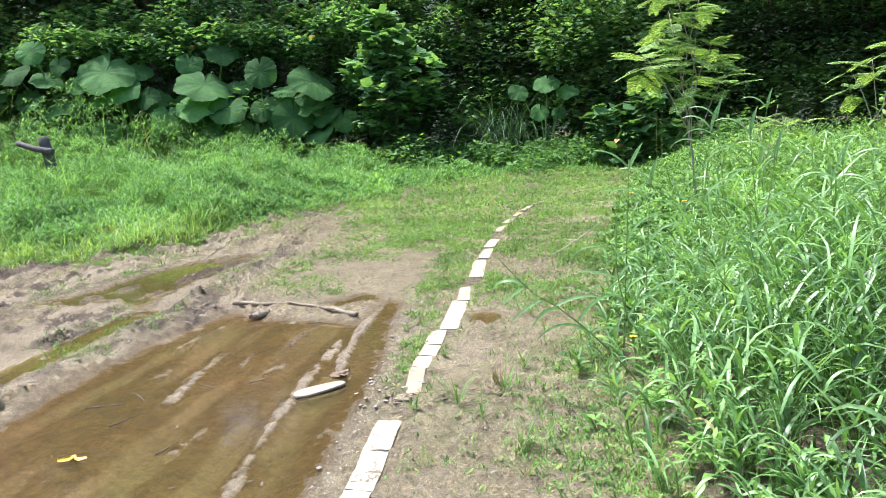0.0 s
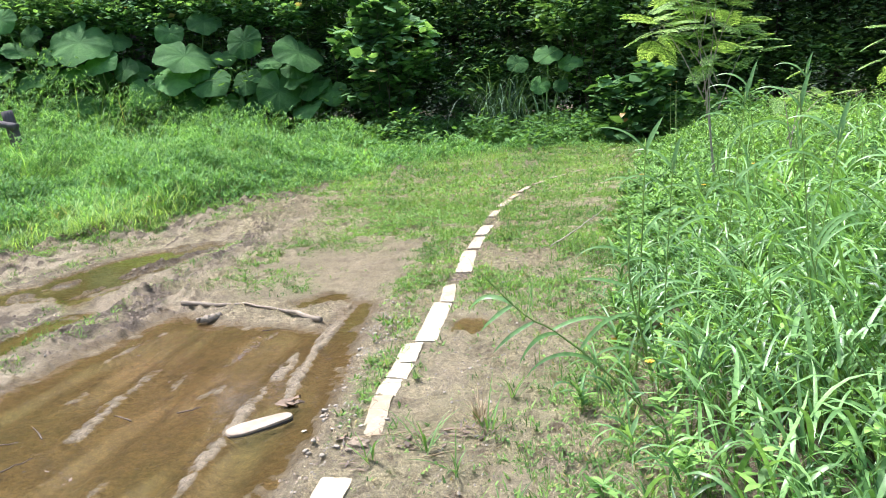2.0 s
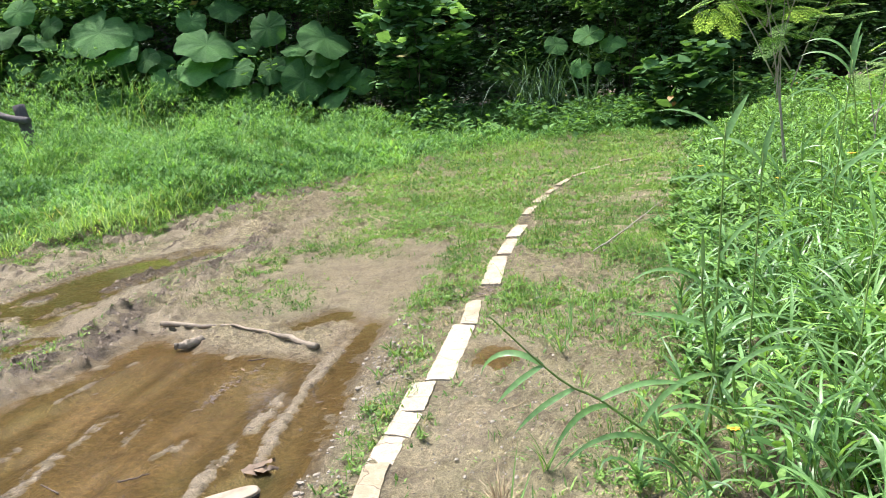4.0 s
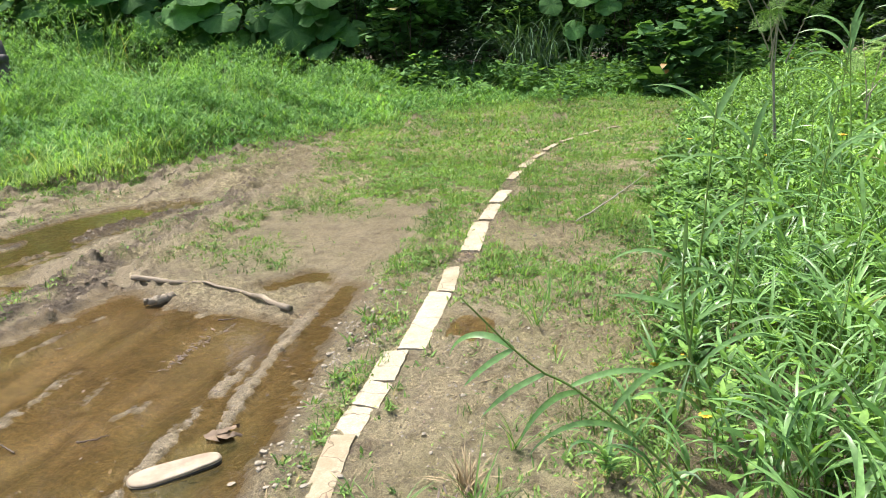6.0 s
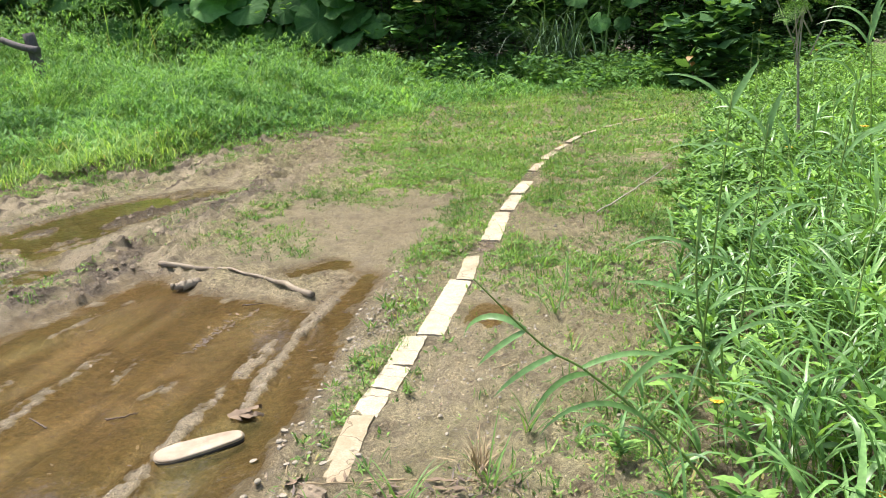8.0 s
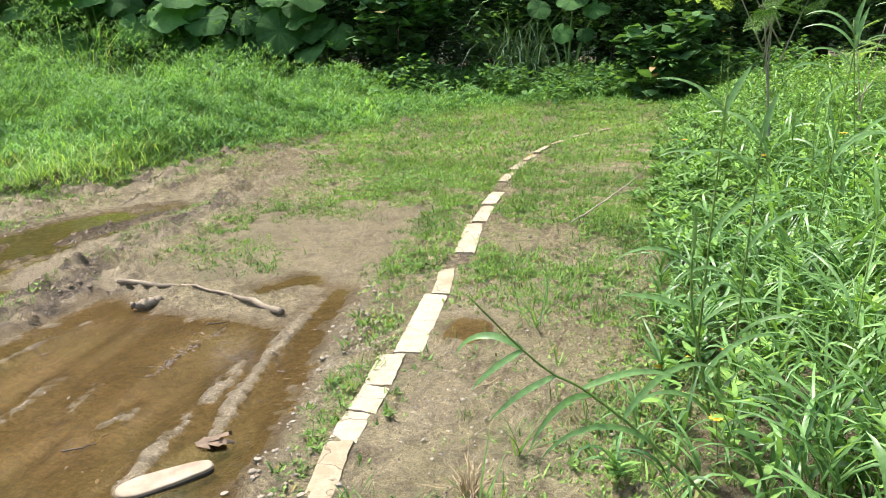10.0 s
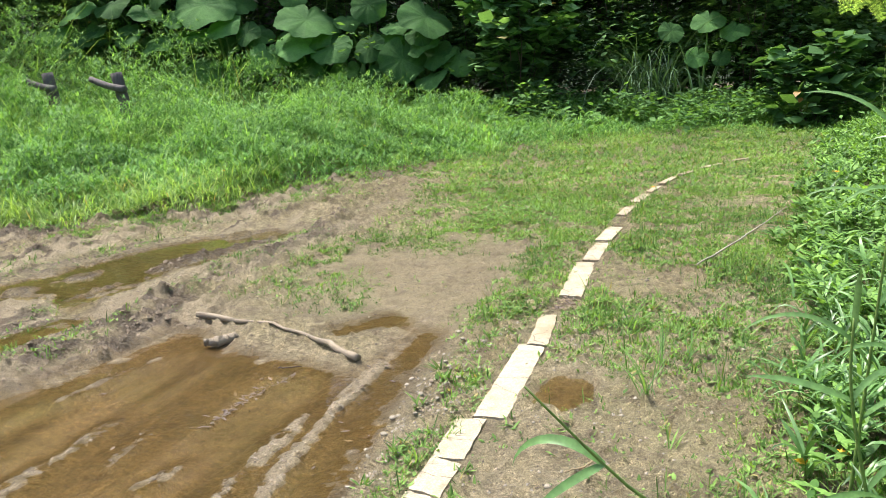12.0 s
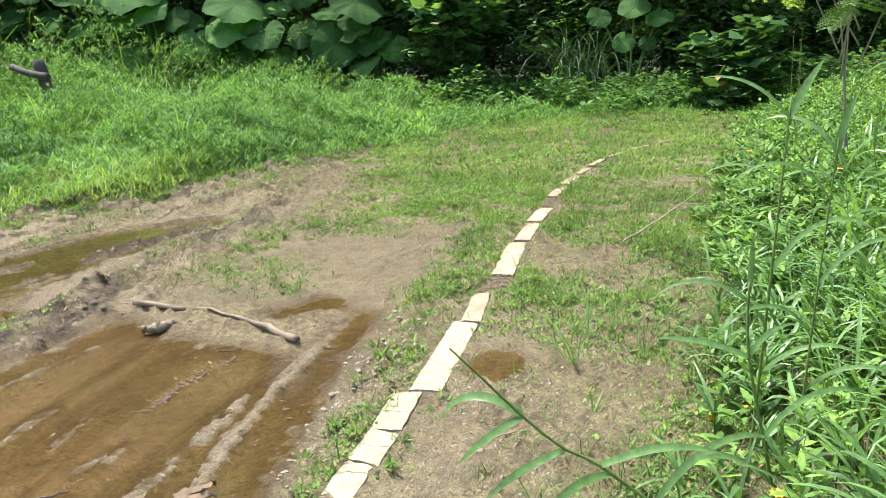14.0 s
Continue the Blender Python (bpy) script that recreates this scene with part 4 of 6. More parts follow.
weeds = Soup()
X, Y = scatter(60000, 0.5, 8.0, 1.0, 14.5, weed_density, 8500)
full = thicket_height(X, Y) * rng.uniform(0.50, 1.32, len(X))
n = len(X)
lean = rng.uniform(0.0, 0.22, n)
hd0 = rng.uniform(0, 6.28, n)
V, Q = strips(np.stack([X, Y, ground_z(X, Y) - 0.01], -1), hd0, full, 0.005, lean, 0.1, 2, STALKY)
weeds.add(V, Q, 1)
for k, f in enumerate((0.35, 0.55, 0.72, 0.86, 0.95, 1.0)):
    R = full * f
    base = np.stack([X + R * np.sin(lean) * np.cos(hd0), Y + R * np.sin(lean) * np.sin(hd0), ground_z(X, Y) + R * np.cos(lean)], -1)
    for sgn in (0, 1):
        L = rng.uniform(0.045, 0.12, n) * (1.1 - 0.4 * f) * (1 + 0.08 * ease(4.0, 5.5, Y))
        V, Q = strips(base, hd0 + k * 1.4 + sgn * 3.14 + rng.normal(0, 0.3, n), L, L * rng.uniform(0.24, 0.42, n), rng.uniform(0.7, 1.35, n), rng.uniform(0.1, 0.9, n), 3 if f > 0.6 else 2, LEAFY, 0.0)
        weeds.add(V, Q, 0)
tagged(new("weeds", weeds.mesh("weeds", [G_WEED, G_STEM])), "broad-leaved green weeds growing among the tall grass", "weeds", kind="stuff")

# ---- elephant ears ----


def ear_leaf_mesh(seed):
    """A broad kidney-shaped leaf with a scalloped, wavy rim and raised ribs; one metre across, tip towards -y."""
    r = np.random.default_rng(seed)
    rings, seg = 6, 72
    th = np.linspace(0, 2 * np.pi, seg, endpoint=False)
    a = np.abs(((th + np.pi / 2 + np.pi) % (2 * np.pi)) - np.pi)
    out = 0.49 + 0.05 * np.exp(-(a / 0.45) ** 2) - 0.24 * np.exp(-((np.pi - a) / 0.11) ** 2)
    out *= 1 + 0.020 * np.sin(th * 19 + r.uniform(0, 6)) + 0.014 * np.sin(th * 11 + r.uniform(0, 6)) + 0.030 * np.sin(th * 4 + r.uniform(0, 6)) + 0.008 * r.normal(size=seg)
    p1, p2, p3 = r.uniform(0, 6, 3)
    V = [[0, 0, 0.0]]
    for k in range(1, rings + 1):
        f = k / rings
        rr = out * f
        rib = 0.0065 * f * np.cos(a * 11)
        wave = 0.055 * f ** 2.2 * np.sin(th * 2 + p1) + 0.030 * f ** 3 * np.sin(th * 5 + p2)
        z = -0.20 * rr ** 2 + 0.06 * f * (1 - f) + rib + wave + 0.035 * rr * np.abs(np.cos(th)) + 0.03 * f * np.sin(th + p3)
        V += np.stack([rr * np.cos(th), rr * np.sin(th), z], -1).tolist()
    bm = bmesh.new()
    vs = [bm.verts.new(v) for v in V]
    for s in range(seg):
        t = (s + 1) % seg
        bm.faces.new((vs[0], vs[1 + s], vs[1 + t]))
        for k in range(rings - 1):
            i, j = 1 + k * seg, 1 + (k + 1) * seg
            bm.faces.new((vs[i + s], vs[j + s], vs[j + t], vs[i + t]))
    return bm_mesh("leaf", bm, G_EAR, True)


EAR = [ear_leaf_mesh(s) for s in (1, 2, 3, 4)]


def ear_plant(x, y, leaves, label, extra=5):
    """leaves: place across, height, size and how far each stands forward."""
    z0 = float(ground_z(x, y))
    plant = tagged(new("elephant_ear"), label, "plant", "broad-leaved plants by the wood")
    plant.matrix_basis = pose(x, y, z0)
    more = [(x + random.uniform(-0.6, 0.6), z0 + random.uniform(0.5, 1.7), random.uniform(0.45, 0.8), -random.uniform(0.1, 0.5)) for _ in range(extra)]
    more += [(x + random.uniform(-0.7, 0.7), z0 + random.uniform(0.7, 1.9), random.uniform(0.5, 0.85), random.uniform(0.2, 0.6)) for _ in range(extra)]
    for k, (lx, lz, size, fwd, *tilt) in enumerate(list(leaves) + more):
        tip = np.array([lx - x, -fwd, lz - z0])
        ob = part("leaf", EAR[random.randrange(4)], plant)
        face = tilt[0] if tilt else random.uniform(28, 50)
        ob.matrix_basis = Matrix.Translation(tip) @ pose(0, 0, 0, face, random.uniform(-14, 14), random.uniform(-30, 30)) @ Matrix.Diagonal((size, size * random.uniform(0.86, 1.0), size, 1))
        mid = tip * 0.55 + np.array([0, 0.05, 0.12 * tip[2]])
        V, Q = tube(smooth_path([(0.04 * k - 0.1, 0, -0.03), mid, tip + np.array([0, 0.02, 0])], 7), [0.028 * size + 0.008, 0.012], 6)
        part("stalk", mesh_of("stalk", V, Q, G_PETIOLE), plant)
    return plant


EAR_LABEL = "elephant ear plant with huge matt green heart-shaped leaves"
ear_plant(-10.6, 16.6, [(-10.4, 2.6, 0.9, 0.4), (-10.9, 2.2, 0.8, 0.5), (-10.2, 3.1, 0.7, 0.3)], EAR_LABEL)
ear_plant(-8.5, 16.6, [(-8.07, 2.40, 0.72, 0.4), (-8.52, 2.80, 0.50, 0.4, 65), (-8.81, 2.52, 0.74, 0.4), (-9.09, 3.12, 0.64, 0.4, 60), (-9.6, 2.7, 0.8, 0.3), (-9.3, 2.2, 0.6, 0.4)], EAR_LABEL)
ear_plant(-7.2, 16.7, [(-7.54, 2.60, 1.22, 0.5, 42), (-6.68, 2.04, 0.56, 0.5, 55), (-7.20, 2.20, 0.80, 0.5), (-7.75, 2.05, 0.62, 0.5), (-6.95, 2.62, 0.60, 0.1)], EAR_LABEL)
ear_plant(-5.5, 16.7, [(-5.44, 2.23, 1.25, 0.5, 36), (-5.58, 1.80, 0.90, 0.7, 40), (-6.24, 1.57, 0.72, 0.6, 62), (-5.50, 1.31, 0.95, 0.5, 60), (-5.85, 2.72, 0.60, 0.1, 60), (-5.14, 2.91, 0.70, 0.0, 50)], EAR_LABEL)
ear_plant(-4.4, 16.7, [(-4.22, 2.45, 0.72, 0.5, 72), (-4.91, 1.69, 0.84, 0.7, 44), (-4.21, 1.68, 0.62, 0.6, 60), (-4.28, 1.02, 0.80, 0.7, 70), (-4.75, 2.20, 0.55, 0.2)], EAR_LABEL)
ear_plant(-3.2, 16.6, [(-3.13, 2.17, 1.08, 0.4, 38), (-3.55, 1.45, 0.90, 0.6, 66), (-3.22, 1.72, 0.70, 0.5, 45), (-2.55, 1.40, 0.62, 0.3, 55), (-3.75, 2.05, 0.60, 0.3)], EAR_LABEL)
ear_plant(1.7, 15.8, [(1.15, 1.74, 0.45, 0.0, 50), (1.72, 1.88, 0.58, 0.0, 45), (2.14, 1.70, 0.48, 0.0, 40), (1.56, 1.31, 0.40, 0.0, 66), (1.95, 1.29, 0.32, 0.0, 62)], EAR_LABEL, 0)

# ---- shrubs and trees of the wood ----


def leaf_cloud(soup, centres, radii, per, size, mat=0, ratio=0.55, flat=0.75, S=2, fold=0.2, gap=0.5):
    """Leaves on the outer part of several clumps, more on their upper side."""
    for c, r in zip(centres, radii):
        u = rng.normal(size=(per, 3))
        u /= np.linalg.norm(u, axis=1)[:, None]
        rad = r * (gap + (1 - gap) * rng.random(per) ** 0.5)
        P = np.asarray(c) + u * rad[:, None] * np.array([1, 1, flat])
        P += (fbm(P[:, 0] * 1.7, P[:, 2] * 1.7, 80, 2)[:, None] - 0.5) * u * r * 0.9
        head = np.arctan2(u[:, 1], u[:, 0]) + rng.normal(0, 0.8, per)
        L = size * rng.uniform(0.6, 1.35, per)
        V, Q = strips(P, head, L, L * ratio * rng.uniform(0.8, 1.2, per), rng.uniform(0.9, 1.8, per), rng.uniform(0.1, 0.9, per), S, LEAFY, fold, rng.normal(0, 0.35, per))
        soup.add(V, Q, mat)


def limb_set(base, tips, r0, sides=7):
    V, Q, n = [], [], 0
    for tp in tips:
        mid = (np.asarray(base) * 0.45 + np.asarray(tp) * 0.55) + rng.normal(0, 0.08, 3)
        v, q = tube(smooth_path([base, mid, tp], 7), [r0, r0 * 0.25], sides)
        V.append(v)
        Q.append(q + n)
        n += len(v)
    return np.concatenate(V), np.concatenate(Q)


def shrub(name, x, y, clumps, per, size, mat, label, category, ratio=0.55, trunk=0.011, S=2, fold=0.0):
    """clumps: offsets and radii of the leaf masses."""
    z0 = float(ground_z(x, y))
    ob = tagged(new(name), label, category, "edge of the wood")
    ob.matrix_basis = pose(x, y, z0)
    cs = [np.array(c[:3]) for c in clumps]
    V, Q = limb_set((0, 0, -0.05), cs, trunk)
    part("trunk", mesh_of("trunk", V, Q, BARK), ob)
    s = Soup()
    leaf_cloud(s, cs, [c[3] for c in clumps], per, size, 0, ratio, S=S, fold=fold)
    part("crown", s.mesh("crown", [mat]), ob)
    return ob


shrub("heart_leaf_shrub", -1.5, 16.1, [(0, -0.2, 2.5, 0.5), (0.45, -0.1, 2.0, 0.5), (-0.5, 0, 2.0, 0.45), (0.0, -0.4, 1.5, 0.45), (-0.2, 0, 3.0, 0.4), (0.6, 0.2, 1.5, 0.4), (0.1, 0.2, 0.8, 0.5), (-0.4, 0.3, 1.0, 0.4)], 150, 0.25, G_BUSH, "tall shrub with mid-green heart-shaped leaves", "shrub", 0.8)
lobed = shrub("lobed_leaf_shrub", 3.1, 14.4, [(0, 0, 0.70, 0.42), (0.5, -0.1, 0.65, 0.42), (-0.35, 0.1, 0.90, 0.36), (0.25, 0, 1.05, 0.32), (-0.2, -0.2, 0.30, 0.36)], 85, 0.24, G_LOBED, "low shrub with lobed mid-green leaves", "shrub", 0.9)
for dx, dz, sz in ((-0.30, 0.54, 0.17), (-0.25, 0.44, 0.13)):
    V, Q = strips(np.array([[dx, -0.55, dz]]), [4.2], [sz], [sz * 0.6], [1.9], [0.6], 4, LEAFY)
    part("yellow_leaf", mesh_of("yellow_leaf", V, Q, AMBER), lobed, "single withered orange-yellow leaf")
shrub("dark_shrub", 3.0, 16.2, [(0, 0, 1.3, 0.8), (0.6, 0.1, 2.2, 0.9), (-0.8, 0, 2.3, 0.8), (0, 0.2, 3.2, 1.0), (0.9, 0, 1.2, 0.7)], 480, 0.17, G_DARK, "dark green dense shrub at the wood's edge", "shrub", 0.6)
hang = [shrub("overhanging_shrub", 0, 0, [(0, -0.6, 3.15, 0.55), (0.6, -0.5, 2.95, 0.42), (-0.6, -0.4, 3.25, 0.55), (0.2, 0.1, 3.7, 0.6), (0.1, 0.4, 1.6, 0.7), (-0.3, 0.5, 2.4, 0.7)], 480, 0.145, G_BUSH, "leafy shrub hanging over the broad-leaved plants", "shrub", 0.62) for _ in range(2)]
for k in range(15):
    x, y = -13.0 + k * 0.86 + random.uniform(-0.25, 0.25), 17.5 + random.uniform(0, 0.6)
    ob = hang[k] if k < 2 else copy_thing(hang[k % 2], Matrix.Identity(4))
    ob.matrix_basis = pose(x, y, float(ground_z(x, y)) + random.uniform(-0.5, 0.0), 0, 0, random.uniform(-50, 50))
dim = [shrub("shaded_shrub", 0, 0, [(0, 0, 0.7, 0.9), (0.5, -0.2, 1.8, 0.8), (-0.6, -0.1, 2.6, 0.8), (0.4, -0.2, 3.1, 0.7), (0.2, 0.1, 3.7, 0.6), (-0.3, 0.1, 1.5, 0.8)], 560, 0.14, G_DARK, "dark shaded shrub under the trees", "shrub", 0.55) for _ in range(2)]
for k in range(13):
    x = -0.9 + k * 1.05 + random.uniform(-0.25, 0.25)
    y = 17.3 + random.uniform(0, 0.7) + 1.6 * min(1, max(0, x - 3.2))
    ob = dim[k] if k < 2 else copy_thing(dim[k % 2], Matrix.Identity(4))
    ob.matrix_basis = pose(x, y, float(ground_z(x, y)) - 0.05, 0, 0, random.uniform(0, 360))
shrub("small_leaf_shrub", 2.5, 16.6, [(0, -0.2, 2.7, 0.55), (0.5, -0.1, 3.1, 0.55), (-0.4, 0, 3.2, 0.5), (0.3, -0.3, 2.2, 0.4), (-0.3, -0.2, 2.2, 0.4)], 420, 0.10, G_BUSH, "bush with small yellowish green leaves under the trees", "shrub", 0.6)
# undergrowth at the foot of the wood
under = Soup()
m = 1000
X, Y = rng.uniform(-12, 6, m), 16.0 + rng.normal(0, 0.45, m)
Y = np.where(X > -1.2, Y - 0.6 + 0.5 * rng.normal(size=m), Y) - 0.5 * ease(-6, -10, X)
hh = np.where(X > -1.2, rng.uniform(-0.1, 0.55, m) * (0.4 + 1.2 * fbm(X * 1.5, Y, 85, 2)), rng.uniform(-0.15, 0.42, m)) + 0.40 * ease(-5.5, -8, X)
for k in range(m):
    leaf_cloud(under, [(X[k], Y[k], 0.25 + hh[k])], [0.28], 34, 0.11, 0, 0.5, S=2, fold=0.0, gap=0.2)
m = 760
X = rng.uniform(-6, 10, m)
Y, hh = 17.4 + rng.normal(0, 0.5, m) + 1.3 * ease(3.0, 4.2, X), rng.uniform(0.1, 1.7, m)
for k in range(m):
    leaf_cloud(under, [(X[k], Y[k], 0.25 + hh[k])], [0.36], 34, 0.13, 0, 0.5, S=2, fold=0.0, gap=0.2)
tagged(new("undergrowth", under.mesh("undergrowth", [G_UNDER])), "low leafy undergrowth at the edge of the wood", "undergrowth", kind="stuff")
# tall drooping grass, the wood's shade put into its darker green
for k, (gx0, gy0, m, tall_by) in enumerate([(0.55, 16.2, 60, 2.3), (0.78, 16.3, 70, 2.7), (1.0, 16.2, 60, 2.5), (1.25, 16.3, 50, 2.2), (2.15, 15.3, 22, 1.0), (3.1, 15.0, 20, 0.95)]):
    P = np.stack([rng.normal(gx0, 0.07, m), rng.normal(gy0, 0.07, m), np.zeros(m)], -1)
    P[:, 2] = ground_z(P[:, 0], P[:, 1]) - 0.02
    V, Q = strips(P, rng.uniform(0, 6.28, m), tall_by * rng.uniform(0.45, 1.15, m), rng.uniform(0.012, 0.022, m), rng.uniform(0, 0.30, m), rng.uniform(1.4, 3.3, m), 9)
    tagged(new("grass_clump", mesh_of("grass_clump", V, Q, G_SHADE)), "clump of long drooping grass, its green darkened for shade", "grass", "shaded grass clumps")


def forest_tree(seed):
    """A tall tree with a deep leafy crown down to the ground."""
    r = random.Random(seed)
    ob = tagged(new("forest_tree"), "tall dark forest tree with a dense leafy crown", "tree", "trees of the wood")
    tips, rad = [], []
    for k in range(15):
        hgt = 0.9 + k * 0.72
        a, q = r.uniform(0, 6.28), r.uniform(0.4, 1.9)
        tips.append((q * math.cos(a), q * math.sin(a), hgt))
        rad.append(r.uniform(1.0, 1.5))
    V, Q = tube(smooth_path([(0, 0, -0.1), (0.15, 0.05, 4), (0, 0.1, 9.5)], 9), [0.20, 0.05], 8)
    v2, q2 = limb_set((0.1, 0.05, 3.0), tips[5:], 0.07, 5)
    part("trunk", mesh_of("trunk", np.concatenate([V, v2]), np.concatenate([Q, q2 + len(V)]), BARK), ob)
    s = Soup()
    leaf_cloud(s, tips, rad, 430, 0.31, 0, 0.55, S=2, fold=0.0, gap=0.35)
    part("crown", s.mesh("crown", [G_DARK]), ob)
    return ob


protos = [forest_tree(s) for s in (3, 8)]
spots = [(-13 + 2.6 * k + random.uniform(-0.5, 0.5), 20.3 + random.uniform(0, 1.2)) for k in range(11)]
spots += [(-16 + 3.4 * k + random.uniform(-0.6, 0.6), 23.5 + random.uniform(0, 1.5)) for k in range(10)]
spots += [(-20.5, 21.5), (-18.0, 20.5), (-15.5, 20.0), (-19.0, 24.0)]
# unseen side rows, added to keep open sky out of the puddles' reflections
spots += [(-17 + random.uniform(-1.5, 1.5), 18 - 3.2 * k + random.uniform(-0.6, 0.6)) for k in range(9)]
spots += [(11.5 + random.uniform(-1.2, 1.2), 17 - 3.2 * k + random.uniform(-0.6, 0.6)) for k in range(8)]
for k, (x, y) in enumerate(spots):
    ob = protos[k] if k < 2 else copy_thing(protos[k % 2], Matrix.Identity(4))
    ob.matrix_basis = pose(x, y, float(ground_z(x, y)), 0, 0, random.uniform(0, 360))
# added slope far behind; its dark green stands for the wood's shaded interior
hx, hy = np.meshgrid(np.linspace(-120, 120, 90), np.linspace(0, 1, 30), indexing="ij")
hz = 16 * ease(0, 1, hy) + 2.2 * fbm(hx * 0.35, hy * 14, 90, 4)
yy = 29 + 26 * hy + 2.5 * fbm(hx * 0.4, hy * 18, 91, 3)
ii, jj = np.meshgrid(np.arange(89), np.arange(29), indexing="ij")
hq = np.stack([ii * 30 + jj, (ii + 1) * 30 + jj, (ii + 1) * 30 + jj + 1, ii * 30 + jj + 1], -1).reshape(-1, 4)
GLOOM = plain_mat("wood_gloom", (0.015, 0.035, 0.010), (0.045, 0.085, 0.025), 1.5, 0.9, 1.0, 0.4)
tagged(new("backdrop", mesh_of("backdrop", np.stack([hx, yy, hz - 0.5], -1).reshape(-1, 3), hq, GLOOM)), "added dark green slope standing for the wood's shaded depth", "backdrop", kind="structure")

# ---- feathery trees ----


def feather_template():
    """A twice-divided leaf, one metre long along +x: a drooping midrib with paired side ribs of many slim leaflets."""
    soup = Soup()
    pairs = 8
    t = np.linspace(0.22, 0.98, pairs)
    sag = lambda v: 0.16 * v - 0.26 * v ** 2
    ribs = [(np.array([0.0, 0, 0]), np.array([1.0, 0, 0]), 1.0)]
    V, Q = tube(np.stack([np.linspace(0, 1, 6), np.zeros(6), sag(np.linspace(0, 1, 6))], -1), [0.008, 0.003], 4)
    soup.add(V, Q, 1)
    f = np.linspace(0.10, 1, 11)
    for k in range(pairs):
        for sgn in (1, -1):
            pl = 0.38 * (1 - 1.1 * (t[k] - 0.42) ** 2)
            ang = sgn * (1.05 - 0.45 * t[k])
            out = np.stack([math.cos(ang) * f, math.sin(ang) * f, -0.14 * f ** 2], -1)
            roots = np.array([t[k], 0, sag(t[k])]) + pl * out
            V, Q = tube(roots[::5], [0.004, 0.002], 3)
            soup.add(V, Q, 1)
            for s2 in (1, -1):
                V, Q = strips(roots, np.full(11, ang + s2 * 1.05), 0.068 * (1 - 0.35 * f), np.full(11, 0.019), np.full(11, 1.75), np.full(11, 0.3), 1, lambda q: np.array([0.9, 0.5]))
                soup.add(V, Q, 0)
    return np.concatenate(soup.V), np.concatenate(soup.Q), np.concatenate(soup.I)


FV, FQ, FI = feather_template()


def feather_tree(x, y, tips, label, size=0.31, per=7):
    z0 = float(ground_z(x, y))
    ob = tagged(new("feathery_tree"), label, "tree", "feathery saplings")
    ob.matrix_basis = pose(x, y, z0)
    V, Q, n = [], [], 0
    mains = [np.array(t) for t in tips[:2]]
    for k, tp in enumerate(tips):
        tp = np.array(tp)
        if k < 2:
            line = smooth_path([(0.05 * k, 0.02 * k, -0.05), mains[k] * 0.5 + np.array([0.04 - 0.1 * k, 0, 0]), tp], 9)
            rad = [0.008, 0.003]
        else:
            m = mains[k % 2]
            f = min(0.85, max(0.3, 0.62 * tp[2] / m[2]))
            b = m * f + np.array([0.03, 0, 0]) * (1 - f)
            line = smooth_path([b, b * 0.45 + tp * 0.55 + np.array([0, 0, 0.05]), tp], 7)
            rad = [0.006, 0.0025]
        v, q = tube(line, rad, 6)
        V.append(v)
        Q.append(q + n)
        n += len(v)
    part("trunk", mesh_of("trunk", np.concatenate(V), np.concatenate(Q), BARK_PALE), ob)
    LV, LQ, LI, n = [], [], [], 0
    for tp in tips:
        for k in range(per):
            turn = Euler((random.uniform(-0.35, 0.35), random.uniform(-0.35, 0.45), random.uniform(0, 6.28))).to_matrix()
            length = size * random.uniform(0.65, 1.15)
            base = np.array(tp) * (1, 1, 1) + rng.normal(0, 0.03, 3) - np.array([0, 0, 0.16 * random.random()])
            LV.append(FV * length @ np.array(turn).T + base)
            LQ.append(FQ + n)
            LI.append(FI)
            n += len(FV)
    part("crown", mesh_of("crown", np.concatenate(LV), np.concatenate(LQ), [G_FEATHER, G_STEM], np.concatenate(LI)), ob)
    return ob


feather_tree(2.38, 7.15, [(-0.29, 0.00, 2.12), (-0.04, 0.00, 1.87), (-0.51, -0.08, 1.68), (-0.37, 0.08, 1.90), (0.10, 0.00, 1.78), (0.27, 0.08, 1.54), (-0.10, -0.08, 1.43), (-0.25, 0.08, 2.41), (0.00, 0.00, 2.25), (-0.46, 0.08, 1.75), (0.04, 0.08, 1.60)],
             "slender sapling with bright feathery leaves above the weeds", 0.28, 9)
feather_tree(4.18, 7.4, [(-0.09, 0.00, 1.55), (0.18, 0.09, 1.73), (-0.27, 0.00, 1.42), (0.27, -0.09, 1.33), (0.45, 0.00, 1.60)], "slender sapling with bright feathery leaves above the weeds", 0.28)
feather_tree(3.15, 7.55, [(-0.1, 0, 1.10), (0.15, 0.1, 1.20), (0.3, 0, 1.02)], "young sapling with feathery leaves among the weeds", 0.23, 6)

# ---- fence posts ----


def fence_post(x, y, top, lean):
    ob = tagged(new("fence_post"), "dark weathered log post with a broken rail in the weeds", "post", "old fence posts")
    z0 = float(ground_z(x, y))
    ob.matrix_basis = pose(x, y, z0)
    h = top - z0
    P = smooth_path([(0.12 * lean, 0, -0.3), (0.04 * lean, 0, h * 0.5), (-0.05 * lean, 0, h)], 8)
    V, Q = tube(P, [0.095, 0.09, 0.085], 10)
    part("post", mesh_of("post", V, Q, POST), ob)
    V, Q = tube(smooth_path([(0.16, -0.13, h - 0.24), (-0.15, -0.10, h - 0.18), (-0.50, 0.02, h - 0.08)], 8), [0.055, 0.05, 0.045], 9)
    part("rail", mesh_of("rail", V, Q, POST), ob)


fence_post(-6.85, 12.3, 1.35, 1.0)
fence_post(-8.03, 12.3, 1.38, 1.0)

# ---- things lying in the mud ----


